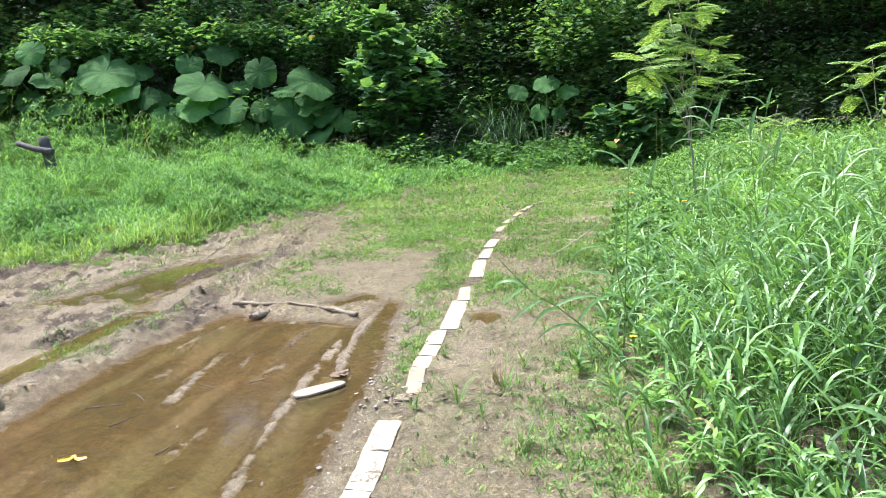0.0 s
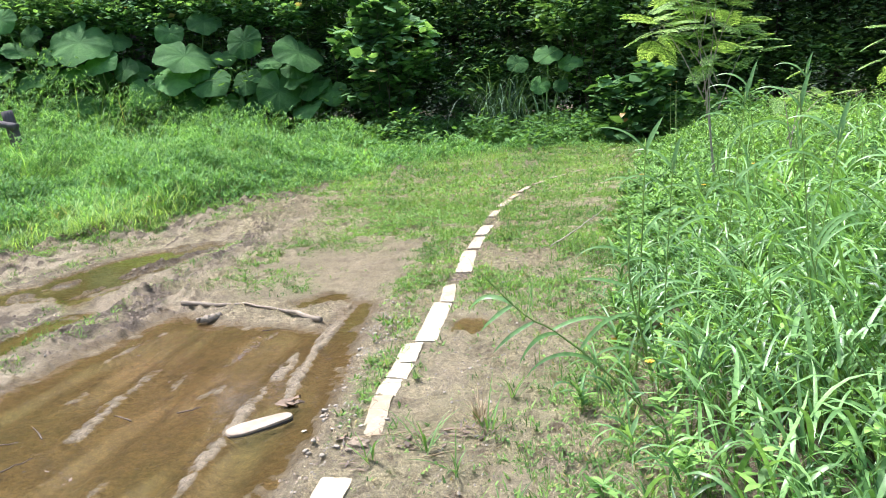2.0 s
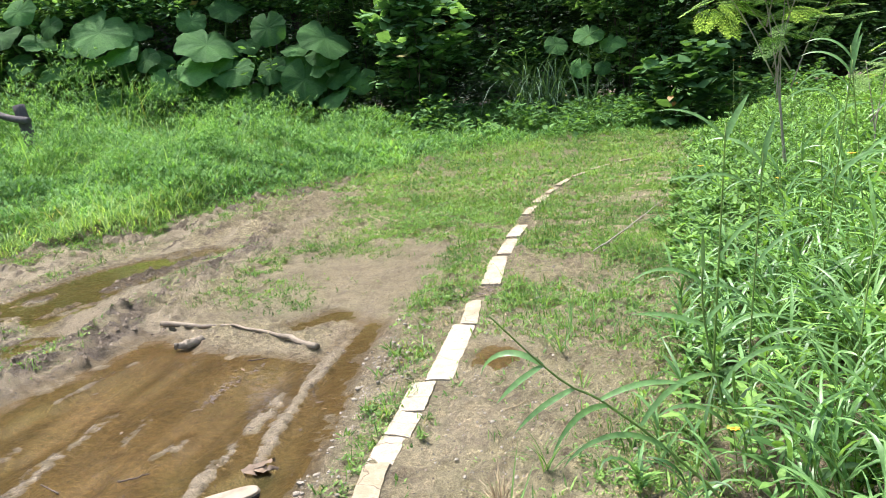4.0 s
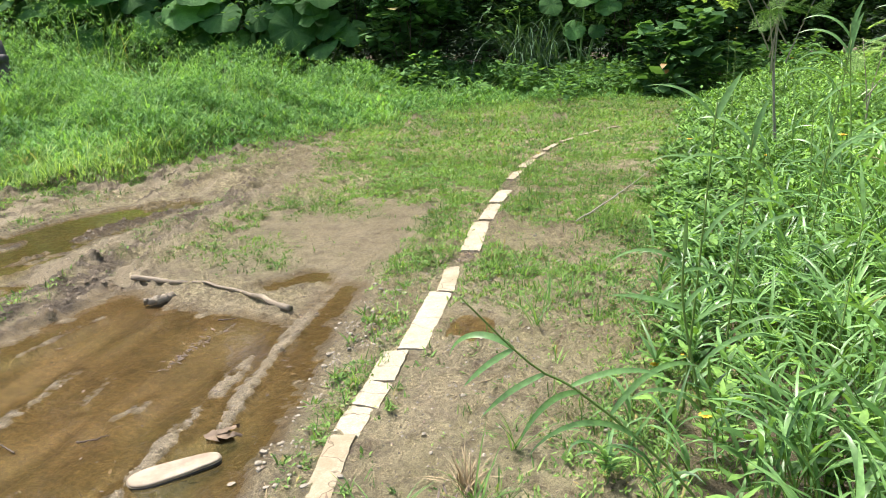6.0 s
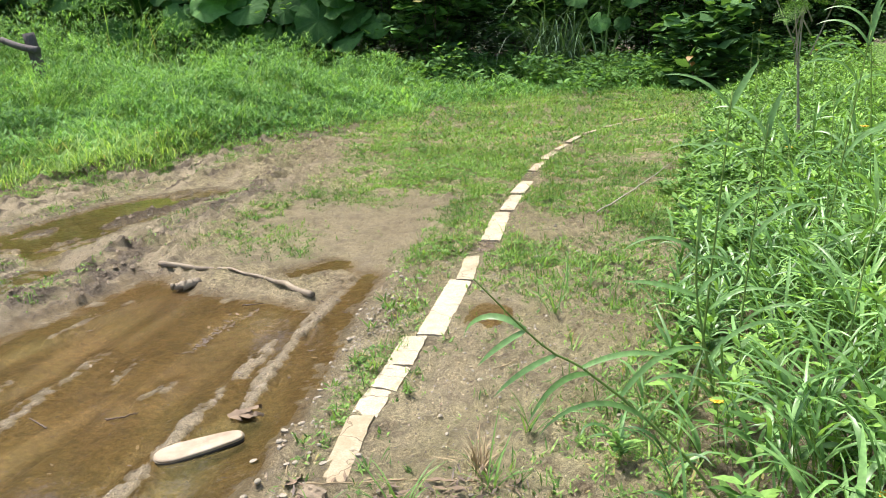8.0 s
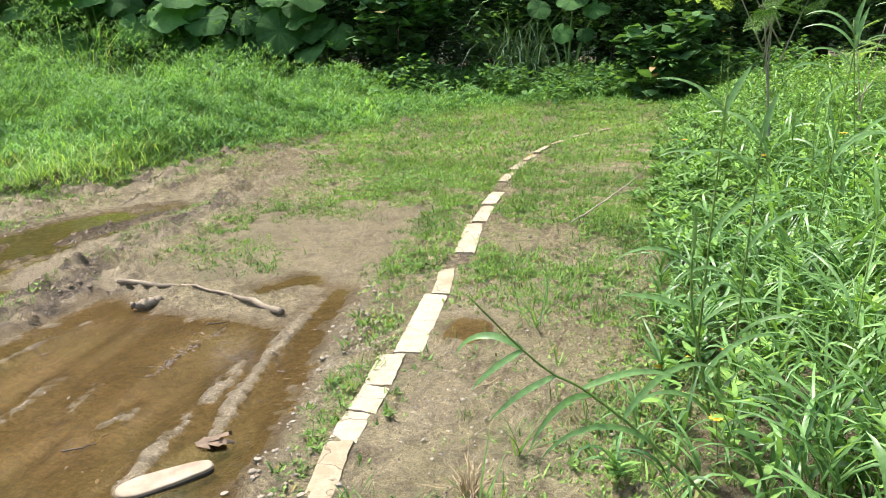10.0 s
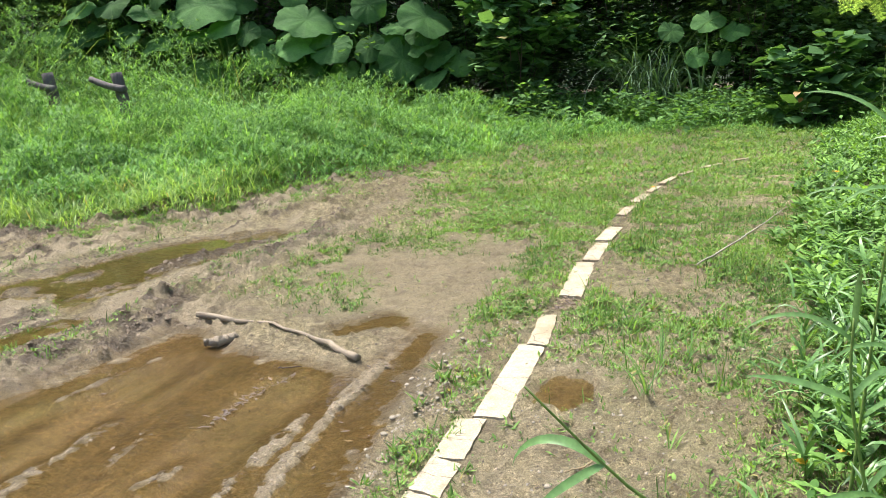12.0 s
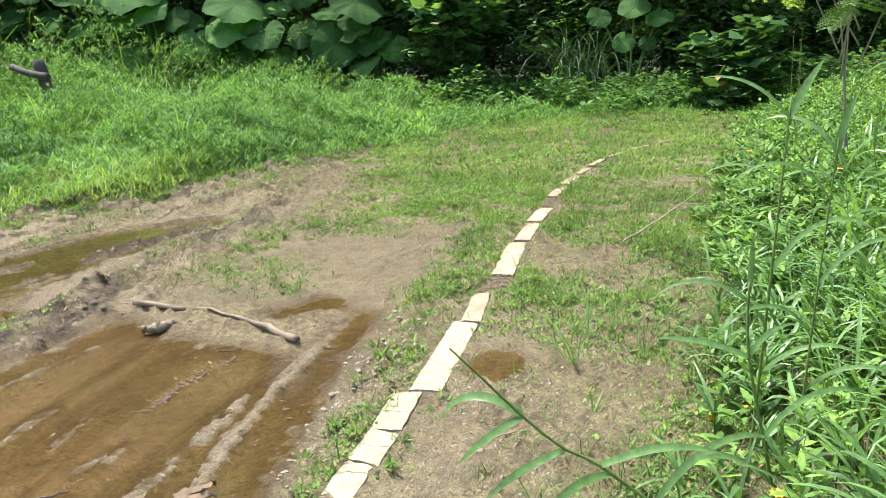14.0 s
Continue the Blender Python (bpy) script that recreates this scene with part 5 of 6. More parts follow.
def sandal():
    ob = tagged(new("shoe_sole"), "loose cream insole with a dark rubber edge lying in the puddle", "shoe")
    th = np.linspace(0, 2 * np.pi, 48, endpoint=False)
    cx = np.cos(th)
    half = 0.039 + 0.014 * ease(-0.6, 0.7, -cx) + 0.003 * ease(0.2, 0.9, cx)
    ox = 0.140 * np.sign(cx) * np.abs(cx) ** 0.75
    oy = half * np.sign(np.sin(th)) * np.abs(np.sin(th)) ** 0.72 + 0.006 * np.sin(cx * 2.0)

    def slab(name, grow, z0, z1, mat, parent, label="", dome=0.0):
        bm = bmesh.new()
        lo = [bm.verts.new((a * grow, b * grow, z0)) for a, b in zip(ox, oy)]
        hi = [bm.verts.new((a * grow, b * grow, z1)) for a, b in zip(ox, oy)]
        inn = [bm.verts.new((a * grow * 0.94, b * grow * 0.90, z1 + 0.003)) for a, b in zip(ox, oy)]
        mid = [bm.verts.new((a * grow * 0.6, b * grow * 0.5, z1 + 0.003 - dome)) for a, b in zip(ox, oy)]
        for ring_a, ring_b in ((lo, hi), (hi, inn), (inn, mid)):
            for i in range(len(th)):
                j = (i + 1) % len(th)
                bm.faces.new((ring_a[i], ring_a[j], ring_b[j], ring_b[i]))
        bm.faces.new(mid)
        bm.faces.new(lo[::-1])
        return part(name, bm_mesh(name, bm, mat, True), parent, label)

    slab("outsole", 0.99, -0.012, 0.006, RUBBER, ob, "black rubber edge")
    slab("insole", 0.985, 0.0065, 0.012, INSOLE, ob, "stained cream lining", 0.002)
    slab("rim", 1.008, 0.004, 0.0055, DRIFT, ob, "thin tan welt")
    ob.matrix_basis = pose(-0.643, 3.432, 0.004, 2, -1.5, 31.7) @ Matrix.Diagonal((1.06, 1.06, 1, 1))


sandal()


def rough_log(name, pts, radii, mat, label, category, sides=9, seed=0, bend=0.005, rest=None):
    P = smooth_path(pts, 16)
    if rest is not None:
        P[:, 2] = np.maximum(P[:, 2], np.convolve(np.r_[[ground_z(P[0, 0], P[0, 1])] * 2, ground_z(P[:, 0], P[:, 1]), [ground_z(P[-1, 0], P[-1, 1])] * 2].astype(float), np.ones(5) / 5, 'valid') + rest)
    r = np.random.default_rng(seed)
    P += r.normal(0, bend, P.shape)
    V, Q = tube(P, radii, sides)
    V = V + r.normal(0, min(radii) * 0.10, V.shape)
    return tagged(new(name, mesh_of(name, V, Q, mat)), label, category)


rough_log("branch", [(-1.68, 5.295, 0.060), (-1.52, 5.27, 0.056), (-1.40, 5.23, 0.045), (-1.245, 5.19, 0.034), (-1.05, 5.10, 0.030), (-0.86, 4.99, 0.032), (-0.74, 4.92, 0.034), (-0.655, 4.865, 0.030)], [0.016, 0.016, 0.011, 0.007, 0.008, 0.014, 0.017, 0.018], DRIFT, "bleached fallen branch half sunk in mud by the puddle", "branch", seed=1, rest=0.009)
rough_log("wood_stub", [(-1.462, 5.00, 0.020), (-1.41, 5.02, 0.028), (-1.34, 5.065, 0.028)], [0.016, 0.024, 0.020], DRIFT, "short grey stub of wood at the puddle's edge", "wood", seed=2, rest=0.012)
n = 90
f = rng.random(n)
P = np.stack([np.interp(f, [0, 0.5, 0.8, 1], [-1.02, -0.99, -0.95, -0.89]), np.interp(f, [0, 0.5, 0.8, 1], [4.20, 4.40, 4.58, 4.72]), 0.003 + 0.010 * rng.random(n)], -1)
P[:, :2] += rng.normal(0, 0.012, (n, 2)) * (1.3 - f)[:, None]
V, Q = strips(P, rng.uniform(0, 6.28, n), rng.uniform(0.010, 0.040, n), rng.uniform(0.004, 0.012, n), rng.uniform(1.3, 1.75, n), rng.uniform(-0.3, 0.3, n), 3, LEAFY, 0.2)
tagged(new("rotten_bark", mesh_of("rotten_bark", V, Q, TWIG)), "heap of dark rotten bark and leaf bits in the puddle", "debris", kind="stuff")
rough_log("twig", [(0.86, 6.32, 0.13), (1.06, 6.62, 0.17), (1.28, 6.90, 0.24), (1.46, 7.08, 0.33)], [0.005, 0.005, 0.004, 0.002], BARK_PALE, "thin dry stick leaning out of the tall grass", "twig", 6, 3, 0.002)
for k, (x, y, a, ln) in enumerate([(-1.02, 3.62, 0.5, 0.11), (-1.62, 3.42, 2.3, 0.16), (-1.75, 3.30, 0.2, 0.20), (-1.55, 3.10, 1.0, 0.18), (-1.30, 3.55, 2.6, 0.12), (-0.95, 4.80, 0.3, 0.10), (-1.2, 2.75, 1.2, 0.14), (-0.05, 3.18, 0.15, 0.30), (0.15, 3.22, 0.05, 0.36), (0.33, 3.20, 2.9, 0.22), (0.20, 3.05, 0.4, 0.25), (0.35, 4.0, 0.8, 0.12), (-0.30, 3.28, 1.9, 0.15)]):
    z = max(float(ground_z(x, y)), 0.0) + 0.006
    dx, dy = math.cos(a) * ln / 2, math.sin(a) * ln / 2
    rough_log("twig", [(x - dx, y - dy, z), (x + 0.01, y - 0.01, z + 0.006), (x + dx, y + dy, z + 0.002)], [0.004, 0.003, 0.002] if k < 7 else [0.0028, 0.0022, 0.0015], TWIG if k < 7 else STRAW, "small dark wet twig lying in the mud" if k < 7 else "thin dead stalk lying on the bare soil", "twig", 5, 20 + k, 0.0015)


def fallen_leaf(x, y, z, size, heading, mat, label, curl=0.5):
    V, Q = strips(np.array([[0, 0, 0.004]]), [0], [size], [size * 0.42], [1.54], [curl * 0.15], 7, LEAFY, 0.12)
    V = V + rng.normal(0, size * 0.055, V.shape) * (1, 1, 0.9)
    ob = tagged(new("fallen_leaf", mesh_of("fallen_leaf", V, Q, mat)), label, "leaf", "fallen leaves")
    ob.matrix_basis = pose(x, y, z, 0, 0, heading)


fallen_leaf(-1.66, 2.65, 0.002, 0.12, 10, YELLOW, "fallen bright yellow leaf floating on the puddle", 0.2)
fallen_leaf(-0.625, 3.635, 0.010, 0.13, 10, DRYLEAF, "curled dry brown leaf by the loose insole")
fallen_leaf(-0.59, 3.65, 0.016, 0.09, 40, DRYLEAF, "curled dry brown leaf by the loose insole")
for x, y, h in ((0.30, 3.12, 20), (0.05, 3.10, 140), (-0.26, 3.16, 60), (0.52, 5.5, 80), (-0.02, 5.55, 10), (0.06, 5.60, 100)):
    fallen_leaf(x, y, float(ground_z(x, y)) + 0.004, random.uniform(0.06, 0.10), h, DRYLEAF, "curled dry brown leaf on the bare soil")


def pebble_mesh(seed):
    bm = bmesh.new()
    bmesh.ops.create_icosphere(bm, subdivisions=2, radius=1)
    r = random.Random(seed)
    o = Vector((r.uniform(0, 9), r.uniform(0, 9), r.uniform(0, 9)))
    for v in bm.verts:
        v.co *= 1 + 0.35 * noise.noise(v.co * 1.1 + o)
        v.co.z *= 0.62
    return bm_mesh("pebble", bm, PEBBLE, True)


PEBS = [pebble_mesh(s) for s in range(4)]
for k in range(150):
    if k < 90:
        y = random.uniform(2.4, 5.4)
        x = random.uniform(-0.44, -0.12) + float(kerb_x(y)) * 0.4
    else:
        y = random.uniform(2.6, 7.5)
        x = float(kerb_x(y)) + random.uniform(0.1, 0.9) if k < 120 else random.uniform(-2.4, -1.2)
    if area_dist(np.array([x]), np.array([y]), POOL)[0] < 0.02 or abs(x - float(kerb_x(y))) < 0.07:
        continue
    s = random.choice((0.004, 0.005, 0.006, 0.007, 0.009, 0.012))
    ob = tagged(new("pebble", PEBS[k % 4]), "small pale grey stone pressed into mud", "stone", "stones in the mud")
    ob.matrix_basis = pose(x, y, float(ground_z(x, y)) + s * 0.25, 0, 0, random.uniform(0, 360)) @ Matrix.Diagonal((s * random.uniform(0.8, 1.4), s, s, 1))
bm = bmesh.new()
bmesh.ops.create_icosphere(bm, subdivisions=3, radius=1)
for v in bm.verts:
    v.co *= 1 + 0.45 * noise.noise(v.co * 1.3) + 0.30 * noise.noise(v.co * 3.1 + Vector((4, 1, 2)))
clod = tagged(new("clod", bm_mesh("clod", bm, CLOD, False)), "brown lump of mud beside the stone edging", "clod")
clod.matrix_basis = pose(-0.17, 3.13, float(ground_z(-0.17, 3.13)) + 0.006, 0, 0, 150) @ Matrix.Diagonal((0.046, 0.026, 0.022, 1))
PALE = plain_mat("pale_stone", (0.16, 0.135, 0.095), (0.36, 0.32, 0.25), 22, 0.75, 0.3, 0.003)
PEBS_PALE = []
for k in range(5):
    bm = bmesh.new()
    bmesh.ops.create_icosphere(bm, subdivisions=2, radius=1)
    for v in bm.verts:
        v.co *= 1 + 0.55 * noise.noise(v.co * 0.9 + Vector((k * 3.1, 1, 2))) + 0.18 * noise.noise(v.co * 2.6 + Vector((k, 5, 2)))
        v.co.z = max(-0.5, min(0.45, v.co.z))
    PEBS_PALE.append(bm_mesh("pebble", bm, PALE, False))
PALE_AT = [(-0.215, 3.48, 0.014), (-0.44, 3.38, 0.016), (-0.38, 3.53, 0.017), (-0.33, 3.77, 0.013), (-0.36, 3.41, 0.013), (-0.08, 3.34, 0.013), (-0.18, 3.29, 0.015), (-0.25, 3.11, 0.016), (-0.20, 3.08, 0.014),
           (-0.30, 3.60, 0.010), (-0.26, 4.00, 0.011), (-0.30, 3.30, 0.012), (-0.22, 3.20, 0.010), (-0.36, 3.90, 0.009)]
for k, (x, y, s) in enumerate(PALE_AT):
    ob = tagged(new("pebble", PEBS_PALE[k % 5]), "whitish stone lying on the muddy verge", "stone", "pale stones on the verge")
    ob.matrix_basis = pose(x, y, float(ground_z(x, y)) + s * 0.12, 0, 0, 70.0 * k) @ Matrix.Diagonal((s * 0.95, s * 0.65, s * 0.7, 1))

# crumbs of mud and grit, too many to count
def crumbs(n, dens, x0, x1, y0, y1, lo, hi, limit):
    X, Y = scatter(n, x0, x1, y0, y1, dens, limit)
    m = len(X)
    r = lo + (hi - lo) * rng.random(m) ** 3
    base = np.array([(1, 0, 0), (0.3, 0.95, 0), (-0.8, 0.6, 0), (-0.85, -0.5, 0), (0.25, -1, 0), (0.45, 0.1, 0.75), (-0.3, 0.35, 0.8), (-0.2, -0.45, 0.7), (0.1, 0.05, 0.72)])
    V = base[None] * r[:, None, None] * rng.uniform(0.65, 1.35, (m, 9, 3))
    a = rng.uniform(0, 6.28, m)[:, None]
    VX, VY = V[..., 0] * np.cos(a) - V[..., 1] * np.sin(a), V[..., 0] * np.sin(a) + V[..., 1] * np.cos(a)
    V = np.stack([VX + X[:, None], VY + Y[:, None], V[..., 2] + (ground_z(X, Y) - 0.30 * r)[:, None]], -1)
    q = np.array([(0, 1, 6, 5), (1, 2, 3, 6), (3, 4, 7, 6), (4, 0, 5, 7), (5, 6, 8, 7), (6, 7, 8, 5)])[:5]
    Q = (np.arange(m) * 9)[:, None, None] + q[None]
    return V.reshape(-1, 3), Q.reshape(-1, 4)


def clod_density(X, Y):
    d, lp = area_dist(X, Y, POOL), area_dist(X, Y, LEFT_POOL)
    n1 = fbm(X * 3, Y * 3, 95, 3)
    out = ease(0.0, 0.03, d) * ease(0.0, 0.04, lp)
    bank = 1.3 * ease(-1.4, -1.7, X) * ease(10.5, 9.0, Y) * ease(0.46, 0.60, fbm((X - 0.27 * Y) * 5, Y * 1.4, 95, 3))
    shore = 0.8 * ease(0.16, 0.05, d) * ease(0.4, 0.55, n1)
    edge = 0.9 * ease(-0.9, -0.3, Y - left_edge(X)) * ease(0.2, -0.1, Y - left_edge(X))
    verge = 0.8 * ease(-0.36, -0.28, X - kerb_x(Y)) * ease(-0.06, -0.12, X - kerb_x(Y)) * ease(5.4, 4.8, Y)
    crest = ease(0.16, 0.04, line_dist(X, Y, CREST) + 0.1 * (n1 - 0.5)) * ease(0.40, 0.55, fbm(X * 4, Y * 4, 99, 2))
    return np.clip(out * (crest + bank + shore + edge + verge + 0.10) * (np.abs(X - kerb_x(Y)) > 0.07), 0, 1)


def bar_density(X, Y):
    near = np.min([line_dist(X, Y, pts) / wide for pts, wide, high in RIDGES], 0)
    return ease(1.15, 0.5, near + 0.5 * (fbm(X * 12, Y * 6, 94, 2) - 0.5)) * (Y > 2.2)


def dark_density(X, Y):
    return np.clip(land(X, Y)[5] - 0.15, 0, 1) * (np.abs(X - kerb_x(Y)) > 0.07)


s1 = Soup()
V, Q = crumbs(70000, clod_density, -5.0, 1.0, 2.2, 10.4, 0.0025, 0.010, 11000)
s1.add(V, Q)
V, Q = crumbs(90000, dark_density, -5.0, -1.0, 3.0, 10.4, 0.004, 0.018, 9000)
s1.add(V, Q, 1)
V, Q = crumbs(120000, bar_density, -2.0, -0.4, 2.2, 5.7, 0.0012, 0.0045, 4500)
s1.add(V, Q, 2)
tagged(new("mud_clods", s1.mesh("mud_clods", [CLOD, CLOD_DARK, CLOD_PALE])), "crumbled brown mud clods along the ruts and banks", "mud", kind="stuff")


def grit_density(X, Y):
    off = X - kerb_x(Y)
    v = ease(-0.40, -0.25, off) * ease(-0.06, -0.1, off) + 0.3 * ease(0.07, 0.15, off) * ease(0.9, 0.4, off)
    return v * ease(0.16, 0.24, np.hypot(X - 0.26, Y - 4.62)) * ease(6.0, 5.0, Y) * ease(0.0, 0.05, area_dist(X, Y, POOL)) * ease(0.35, 0.6, fbm(X * 4, Y * 4, 96, 3))


s1 = Soup()
V, Q = crumbs(30000, grit_density, -1.0, 1.2, 2.2, 6.5, 0.002, 0.009, 5000)
s1.add(V, Q)
tagged(new("grit", s1.mesh("grit", [PEBBLE], False)), "pale grit washed out along the stone edging", "gravel", kind="stuff")

# scraps of leaf, stalk and bark in the water and on the mud
def scrap_density(X, Y):
    d = area_dist(X, Y, POOL)
    return np.clip(ease(0.05, -0.05, d) * ease(0.42, 0.62, fbm(X * 2.5, Y * 2.5, 97, 3)) + 0.15 * ease(0.1, 0.3, X - kerb_x(Y)) * (X < right_edge(Y)) * ease(0.45, 0.6, fbm(X * 3, Y * 3, 98, 3)) + 0.08, 0, 1)


scraps = Soup()
X, Y = scatter(9000, -3.0, 1.2, 2.2, 7.5, scrap_density, 1500)
n = len(X)
Z = np.where(area_dist(X, Y, POOL) < 0, np.maximum(ground_z(X, Y), np.where(rng.random(n) < 0.3, 0.001, -0.05)), ground_z(X, Y)) + 0.003
L = 0.006 + 0.032 * rng.random(n) ** 3
V, Q = strips(np.stack([X, Y, Z], -1), rng.uniform(0, 6.28, n), L, np.where(rng.random(n) < 0.5, 0.003, L * 0.4), rng.uniform(1.45, 1.6, n), rng.uniform(-0.2, 0.2, n), 2, LEAFY)
kind_of = rng.random(n) < 0.6
scraps.add(V, Q)
scraps.I[-1] = np.repeat(np.where(kind_of, 0, 1), 2)
for (gx0, gy0), (gx1, gy1), m in (((0.13, 5.54), (0.20, 5.78), 70), ((0.40, 7.50), (0.45, 7.86), 90), ((-0.20, 2.90), (-0.16, 3.18), 40), ((0.02, 3.10), (0.42, 3.22), 90)):
    f = rng.random(m)
    X, Y = gx0 + (gx1 - gx0) * f + rng.normal(0, 0.035, m), gy0 + (gy1 - gy0) * f + rng.normal(0, 0.025, m)
    L = rng.uniform(0.015, 0.055, m)
    V, Q = strips(np.stack([X, Y, ground_z(X, Y) + 0.004 + 0.012 * rng.random(m)], -1), rng.uniform(0, 6.28, m), L, L * rng.uniform(0.10, 0.42, m), rng.uniform(1.3, 1.65, m), rng.uniform(-0.3, 0.3, m), 2, LEAFY)
    scraps.add(V, Q)
    scraps.I[-1] = np.repeat(np.where(rng.random(m) < 0.35, 0, 1), 2)
tagged(new("scraps", scraps.mesh("scraps", [TWIG, DRYLEAF])), "scraps of dead leaf and twig in water and mud", "debris", kind="stuff")

# ---- single plants along the edging ----


def tuft(x, y, n, size, wide, mat, label, prof=GRASSY, lean=(0.1, 0.9), curl=1.0):
    P = np.tile([0.0, 0, -0.005], (n, 1)) + np.c_[rng.normal(0, 0.012, (n, 2)), np.zeros(n)]
    V, Q = strips(P, rng.uniform(0, 6.28, n), size * rng.uniform(0.5, 1.2, n), wide * rng.uniform(0.7, 1.2, n), rng.uniform(*lean, n), rng.uniform(0.3, 1.2, n) * curl, 5, prof, 0.15)
    ob = tagged(new("tuft", mesh_of("tuft", V, Q, mat)), label, "plant", "tufts along the edging")
    ob.matrix_basis = pose(x, y, float(ground_z(x, y)), 0, 0, random.uniform(0, 360))


for x, y, s in ((-0.24, 4.05, 0.12), (-0.27, 4.42, 0.13), (-0.20, 3.55, 0.10), (-0.30, 3.85, 0.10), (-0.22, 4.62, 0.14), (-0.30, 3.45, 0.09), (0.10, 4.28, 0.10), (-0.28, 4.80, 0.12), (-0.12, 5.2, 0.12), (0.0, 3.95, 0.07), (0.02, 3.75, 0.08), (-0.05, 3.25, 0.09)):
    tuft(x, y, 12, s * 0.55, s * 0.085, G_LAWN, "small tuft of slim-leaved weeds beside the kerb stones", LEAFY, (0.3, 1.2), 0.6)
tuft(0.30, 3.30, 60, 0.15, 0.004, STRAW, "withered brown grass tuft on bare soil")
for x, y, s in ((0.34, 3.20, 0.22), (0.10, 3.05, 0.20), (0.22, 2.85, 0.20), (-0.10, 2.95, 0.14), (0.45, 3.5, 0.2), (0.38, 2.5, 0.2), (0.55, 4.6, 0.22), (0.72, 5.0, 0.25), (0.5, 5.35, 0.2), (0.62, 4.9, 0.3)):
    tuft(x, y, 12, s, 0.008, G_FIELD, "small tuft of thin green grass on bare soil")


def grass_stalk(x, y, pts, leaves, label, width=0.007):
    """A single tall reed grass: points of its stem, then leaves by place on the stem, heading, length, width, lean and bend."""
    ob = tagged(new("grass_stalk"), label, "grass", "single tall grass stalks")
    z0 = float(ground_z(x, y))
    ob.matrix_basis = pose(x, y, z0)
    S = smooth_path([(a - x, b - y, c - z0) for a, b, c in pts], 16)
    V, Q = tube(S, [width * 0.55, width * 0.25], 6)
    part("stem", mesh_of("stem", V, Q, G_STEM), ob)
    for at_, head, length, wide, lean, curl in leaves:
        p = S[min(15, int(at_ * 15))]
        V, Q = strips(np.array([p]), [radians(head)], [length], [wide], [lean], [curl], 10, GRASSY, 0.22, np.array([-0.8 if math.cos(radians(head)) < 0 else 0.8]))
        part("leaf", mesh_of("leaf", V, Q, G_TALL), ob)
    return ob


grass_stalk(1.00, 3.08, [(1.00, 3.08, 0.06), (0.86, 3.06, 0.25), (0.694, 3.04, 0.420), (0.612, 3.03, 0.490), (0.568, 3.02, 0.528), (0.503, 3.01, 0.565), (0.432, 3.00, 0.632), (0.375, 2.98, 0.70), (0.319, 2.956, 0.769)],
            [(0.78, 165, 0.20, 0.020, 0.95, 2.0), (0.77, 196, 0.15, 0.018, 2.0, 0.4), (0.66, 190, 0.19, 0.018, 1.95, 0.5), (0.52, 5, 0.24, 0.018, 1.1, 0.9), (0.45, 230, 0.26, 0.018, 1.2, 1.3), (0.30, 30, 0.34, 0.018, 0.7, 1.6), (0.22, 200, 0.34, 0.018, 0.8, 1.7)],
            "leaning reed grass stalk with arching blades over the path", 0.008)
grass_stalk(1.02, 3.76, [(1.02, 3.76, 0.06), (1.03, 3.74, 0.40), (1.04, 3.72, 0.76), (1.05, 3.70, 1.13)],
            [(0.99, 170, 0.24, 0.014, 0.62, 1.15), (0.99, 30, 0.17, 0.024, 0.50, 0.3), (0.86, 178, 0.20, 0.010, 0.9, 1.3), (0.62, 20, 0.34, 0.016, 0.5, 1.7), (0.50, 185, 0.36, 0.016, 0.5, 1.9), (0.34, 350, 0.32, 0.016, 0.6, 1.8)],
            "tall upright reed grass stalk with a bent flag leaf", 0.009)
grass_stalk(1.05, 3.58, [(1.05, 3.58, 0.05), (1.043, 3.60, 0.156), (0.967, 3.60, 0.507), (0.957, 3.60, 0.70)],
            [(0.98, 260, 0.16, 0.022, 0.1, 0.4), (0.72, 182, 0.24, 0.020, 1.15, 0.5), (0.72, 20, 0.16, 0.016, 0.5, 1.3), (0.5, 10, 0.34, 0.018, 0.5, 1.7), (0.35, 190, 0.30, 0.018, 0.6, 1.8)],
            "pale green reed grass with a broad upright top blade", 0.011)
for x, y, h, lx in ((1.12, 3.7, 0.95, 0.02), (1.55, 4.3, 1.2, 0.05), (1.9, 4.6, 1.25, -0.06), (2.2, 5.2, 1.3, 0.05), (1.5, 3.2, 1.1, 0.06), (1.75, 3.6, 1.2, -0.05)):
    z = float(ground_z(x, y))
    grass_stalk(x, y, [(x, y, z - 0.02), (x + lx, y, z + h * 0.5), (x + lx * 2.2, y, z + h)],
                [(0.99, 150, 0.22, 0.014, 0.5, 1.6), (0.97, 30, 0.16, 0.022, 0.15, 0.5), (0.8, 190, 0.30, 0.014, 0.5, 2.0), (0.65, 10, 0.32, 0.015, 0.5, 1.8), (0.5, 200, 0.30, 0.015, 0.5, 2.0), (0.35, 340, 0.3, 0.015, 0.6, 1.8)], "tall upright reed grass stalk with bent blades")


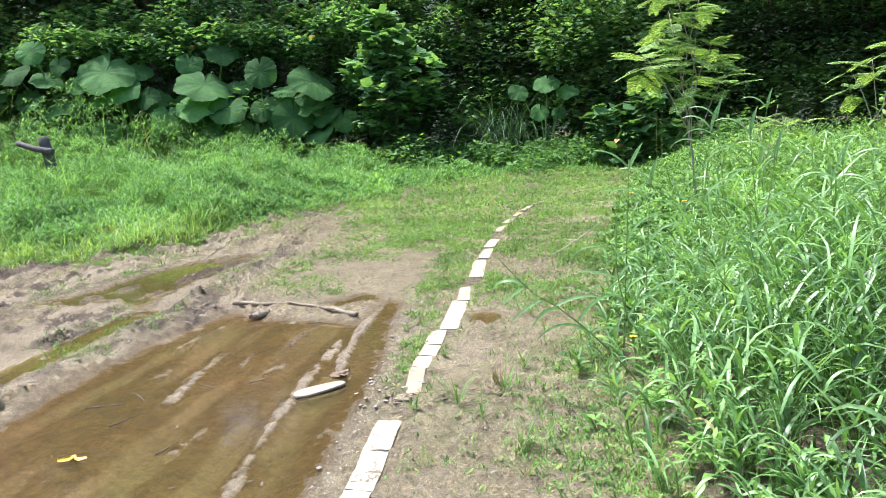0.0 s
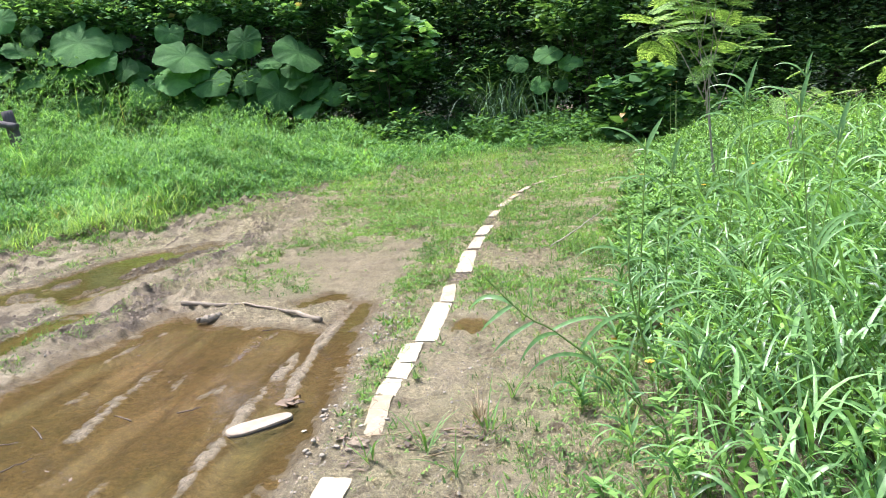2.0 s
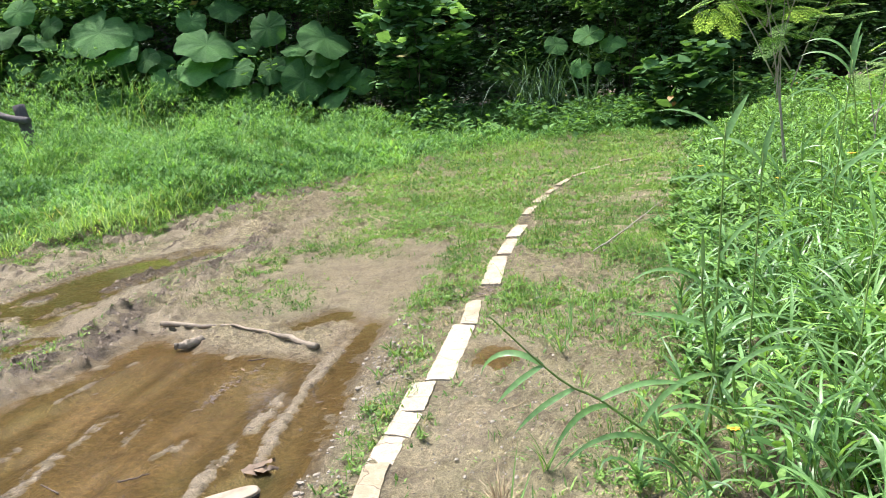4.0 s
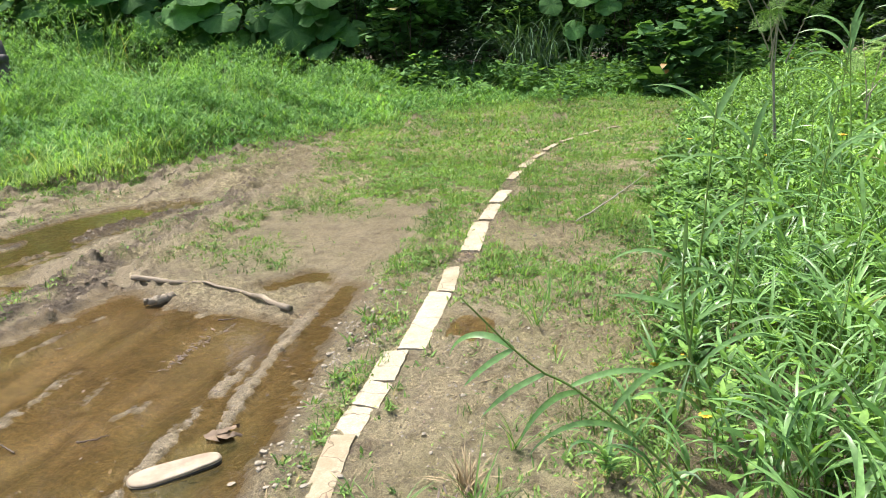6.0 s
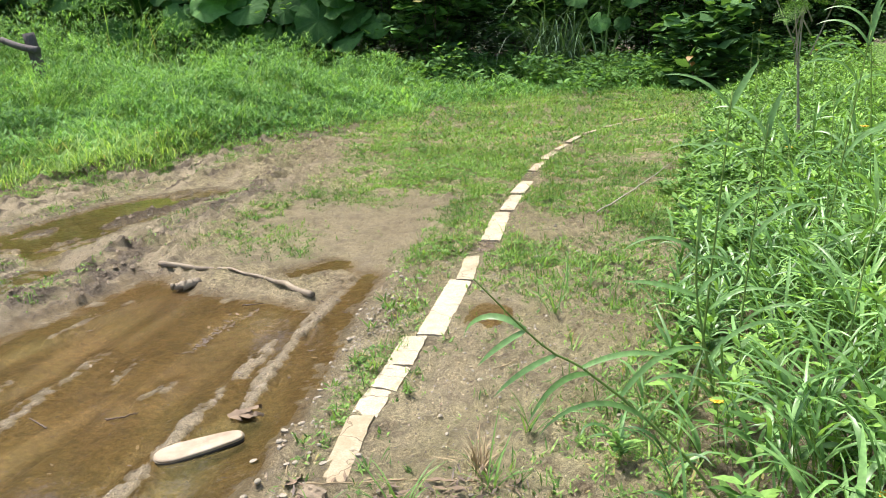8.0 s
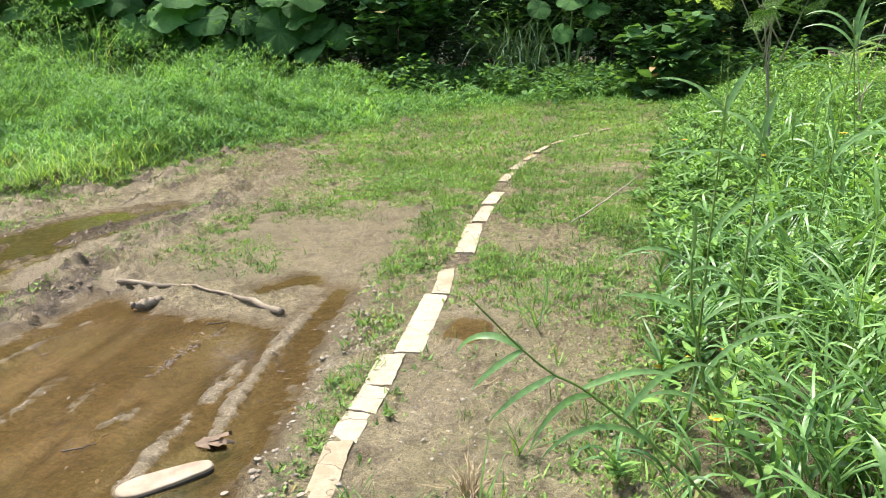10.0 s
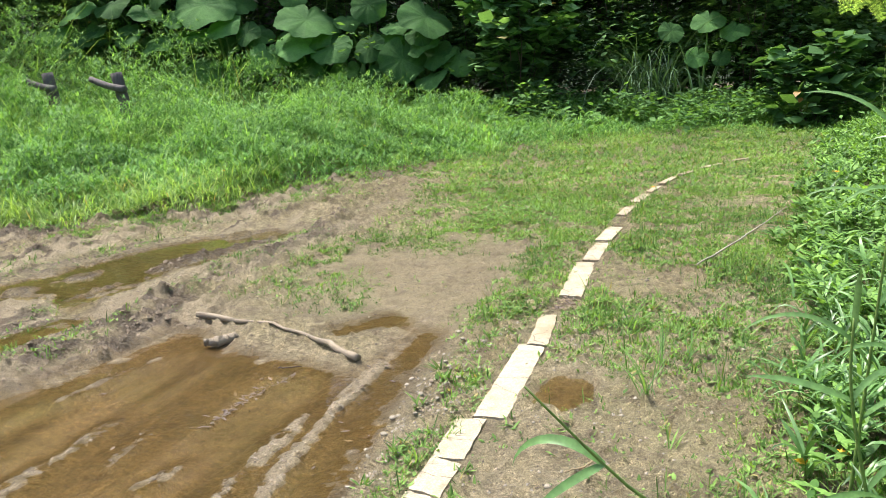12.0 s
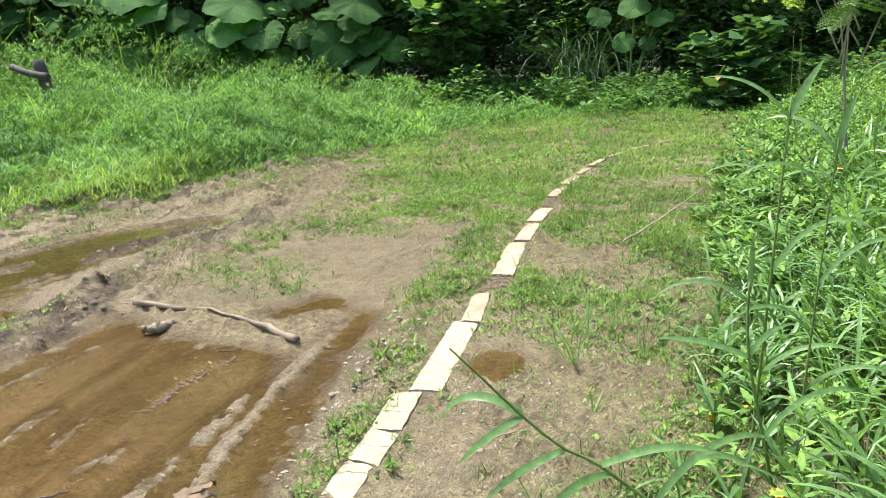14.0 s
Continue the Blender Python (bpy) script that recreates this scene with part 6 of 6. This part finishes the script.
def reed(seed, h):
    """One reed grass at the origin, to be set along the edge of the thicket."""
    r = random.Random(seed)
    lx, ly = r.uniform(-0.22, 0.05), r.uniform(-0.1, 0.1)
    leaves = []
    for k in range(7):
        leaves.append((0.28 + 0.115 * k, (k % 2) * 180 + r.uniform(-50, 50), r.uniform(0.22, 0.38), r.uniform(0.010, 0.015), r.uniform(0.35, 0.7), r.uniform(0.9, 2.2)))
    leaves.append((0.99, r.uniform(0, 360), 0.18, 0.016, 0.1, 0.6))
    ob = grass_stalk(0, 0, [(0, 0, -0.02), (lx * 0.35, ly * 0.35, h * 0.5), (lx, ly, h)], leaves, "tall upright reed grass stalk with bent blades")
    return ob


reeds = [reed(k, 0.72 + 0.12 * k) for k in range(4)]
for k in range(42):
    y = 2.9 + 3.0 * random.random() ** 1.1
    x = float(right_edge(np.array([y]))[0]) + 0.55 + 1.4 * random.random()
    ob = reeds[k] if k < 4 else copy_thing(reeds[k % 4], Matrix.Identity(4))
    near = min(1.0, 0.55 + 0.9 * (x - float(right_edge(np.array([y]))[0])))
    ob.matrix_basis = pose(x, y, float(ground_z(x, y)), random.uniform(-5, 5), random.uniform(-8, 4), random.uniform(0, 360)) @ Matrix.Diagonal((near, near, near, 1))

# ---- flowers ----


def flower(x, y, z, mat, label, size=0.016):
    ob = tagged(new("flower"), label, "flower", "small flowers")
    z0 = float(ground_z(x, y))
    ob.matrix_basis = pose(x, y, z0)
    h = z - z0
    V, Q = tube([(0.02, 0.01, -0.01), (0.01, 0, h * 0.5), (0, 0, h)], [0.002, 0.0015], 5)
    part("stem", mesh_of("stem", V, Q, G_STEM), ob)
    n = 9
    V, Q = strips(np.tile([0.0, 0, h], (n, 1)), np.arange(n) * 6.283 / n, size, size * 0.55, 1.25, 0.35, 3, LEAFY)
    head_ob = part("petals", mesh_of("petals", V, Q, mat), ob)
    bm = bmesh.new()
    bmesh.ops.create_icosphere(bm, subdivisions=2, radius=size * 0.36)
    for v in bm.verts:
        v.co.z = v.co.z * 0.6 + h + 0.002
    part("disc", bm_mesh("disc", bm, DISC, True), head_ob)


for x, y, z in ((0.972, 4.02, 0.135), (1.075, 4.03, 0.165), (1.21, 4.03, 0.20), (1.01, 3.43, 0.235), (1.30, 2.95, 0.24), (1.94, 6.0, 0.60), (1.62, 6.6, 0.62), (0.70, 8.78, 0.20), (1.95, 5.0, 0.85)):
    flower(x, y, z, PETAL, "small orange daisy flower among the grass", 0.023)
for k in range(14):
    x = random.uniform(-5.5, 2.5)
    y = float(left_edge(np.array([x]))[0]) + random.uniform(0.3, 2.5)
    flower(x, y, float(ground_z(x, y)) + float(meadow_height(np.array([x]), np.array([y]))[0]) * 0.95, PETAL, "small yellow daisy flower in the meadow", 0.022)
for x, y, z in ((1.96, 7.1, 1.30), (2.01, 7.1, 1.32), (1.99, 7.05, 1.25), (2.30, 6.8, 1.12)):
    flower(x, y, z, PETAL_W, "small white daisy flower above the weeds", 0.022)
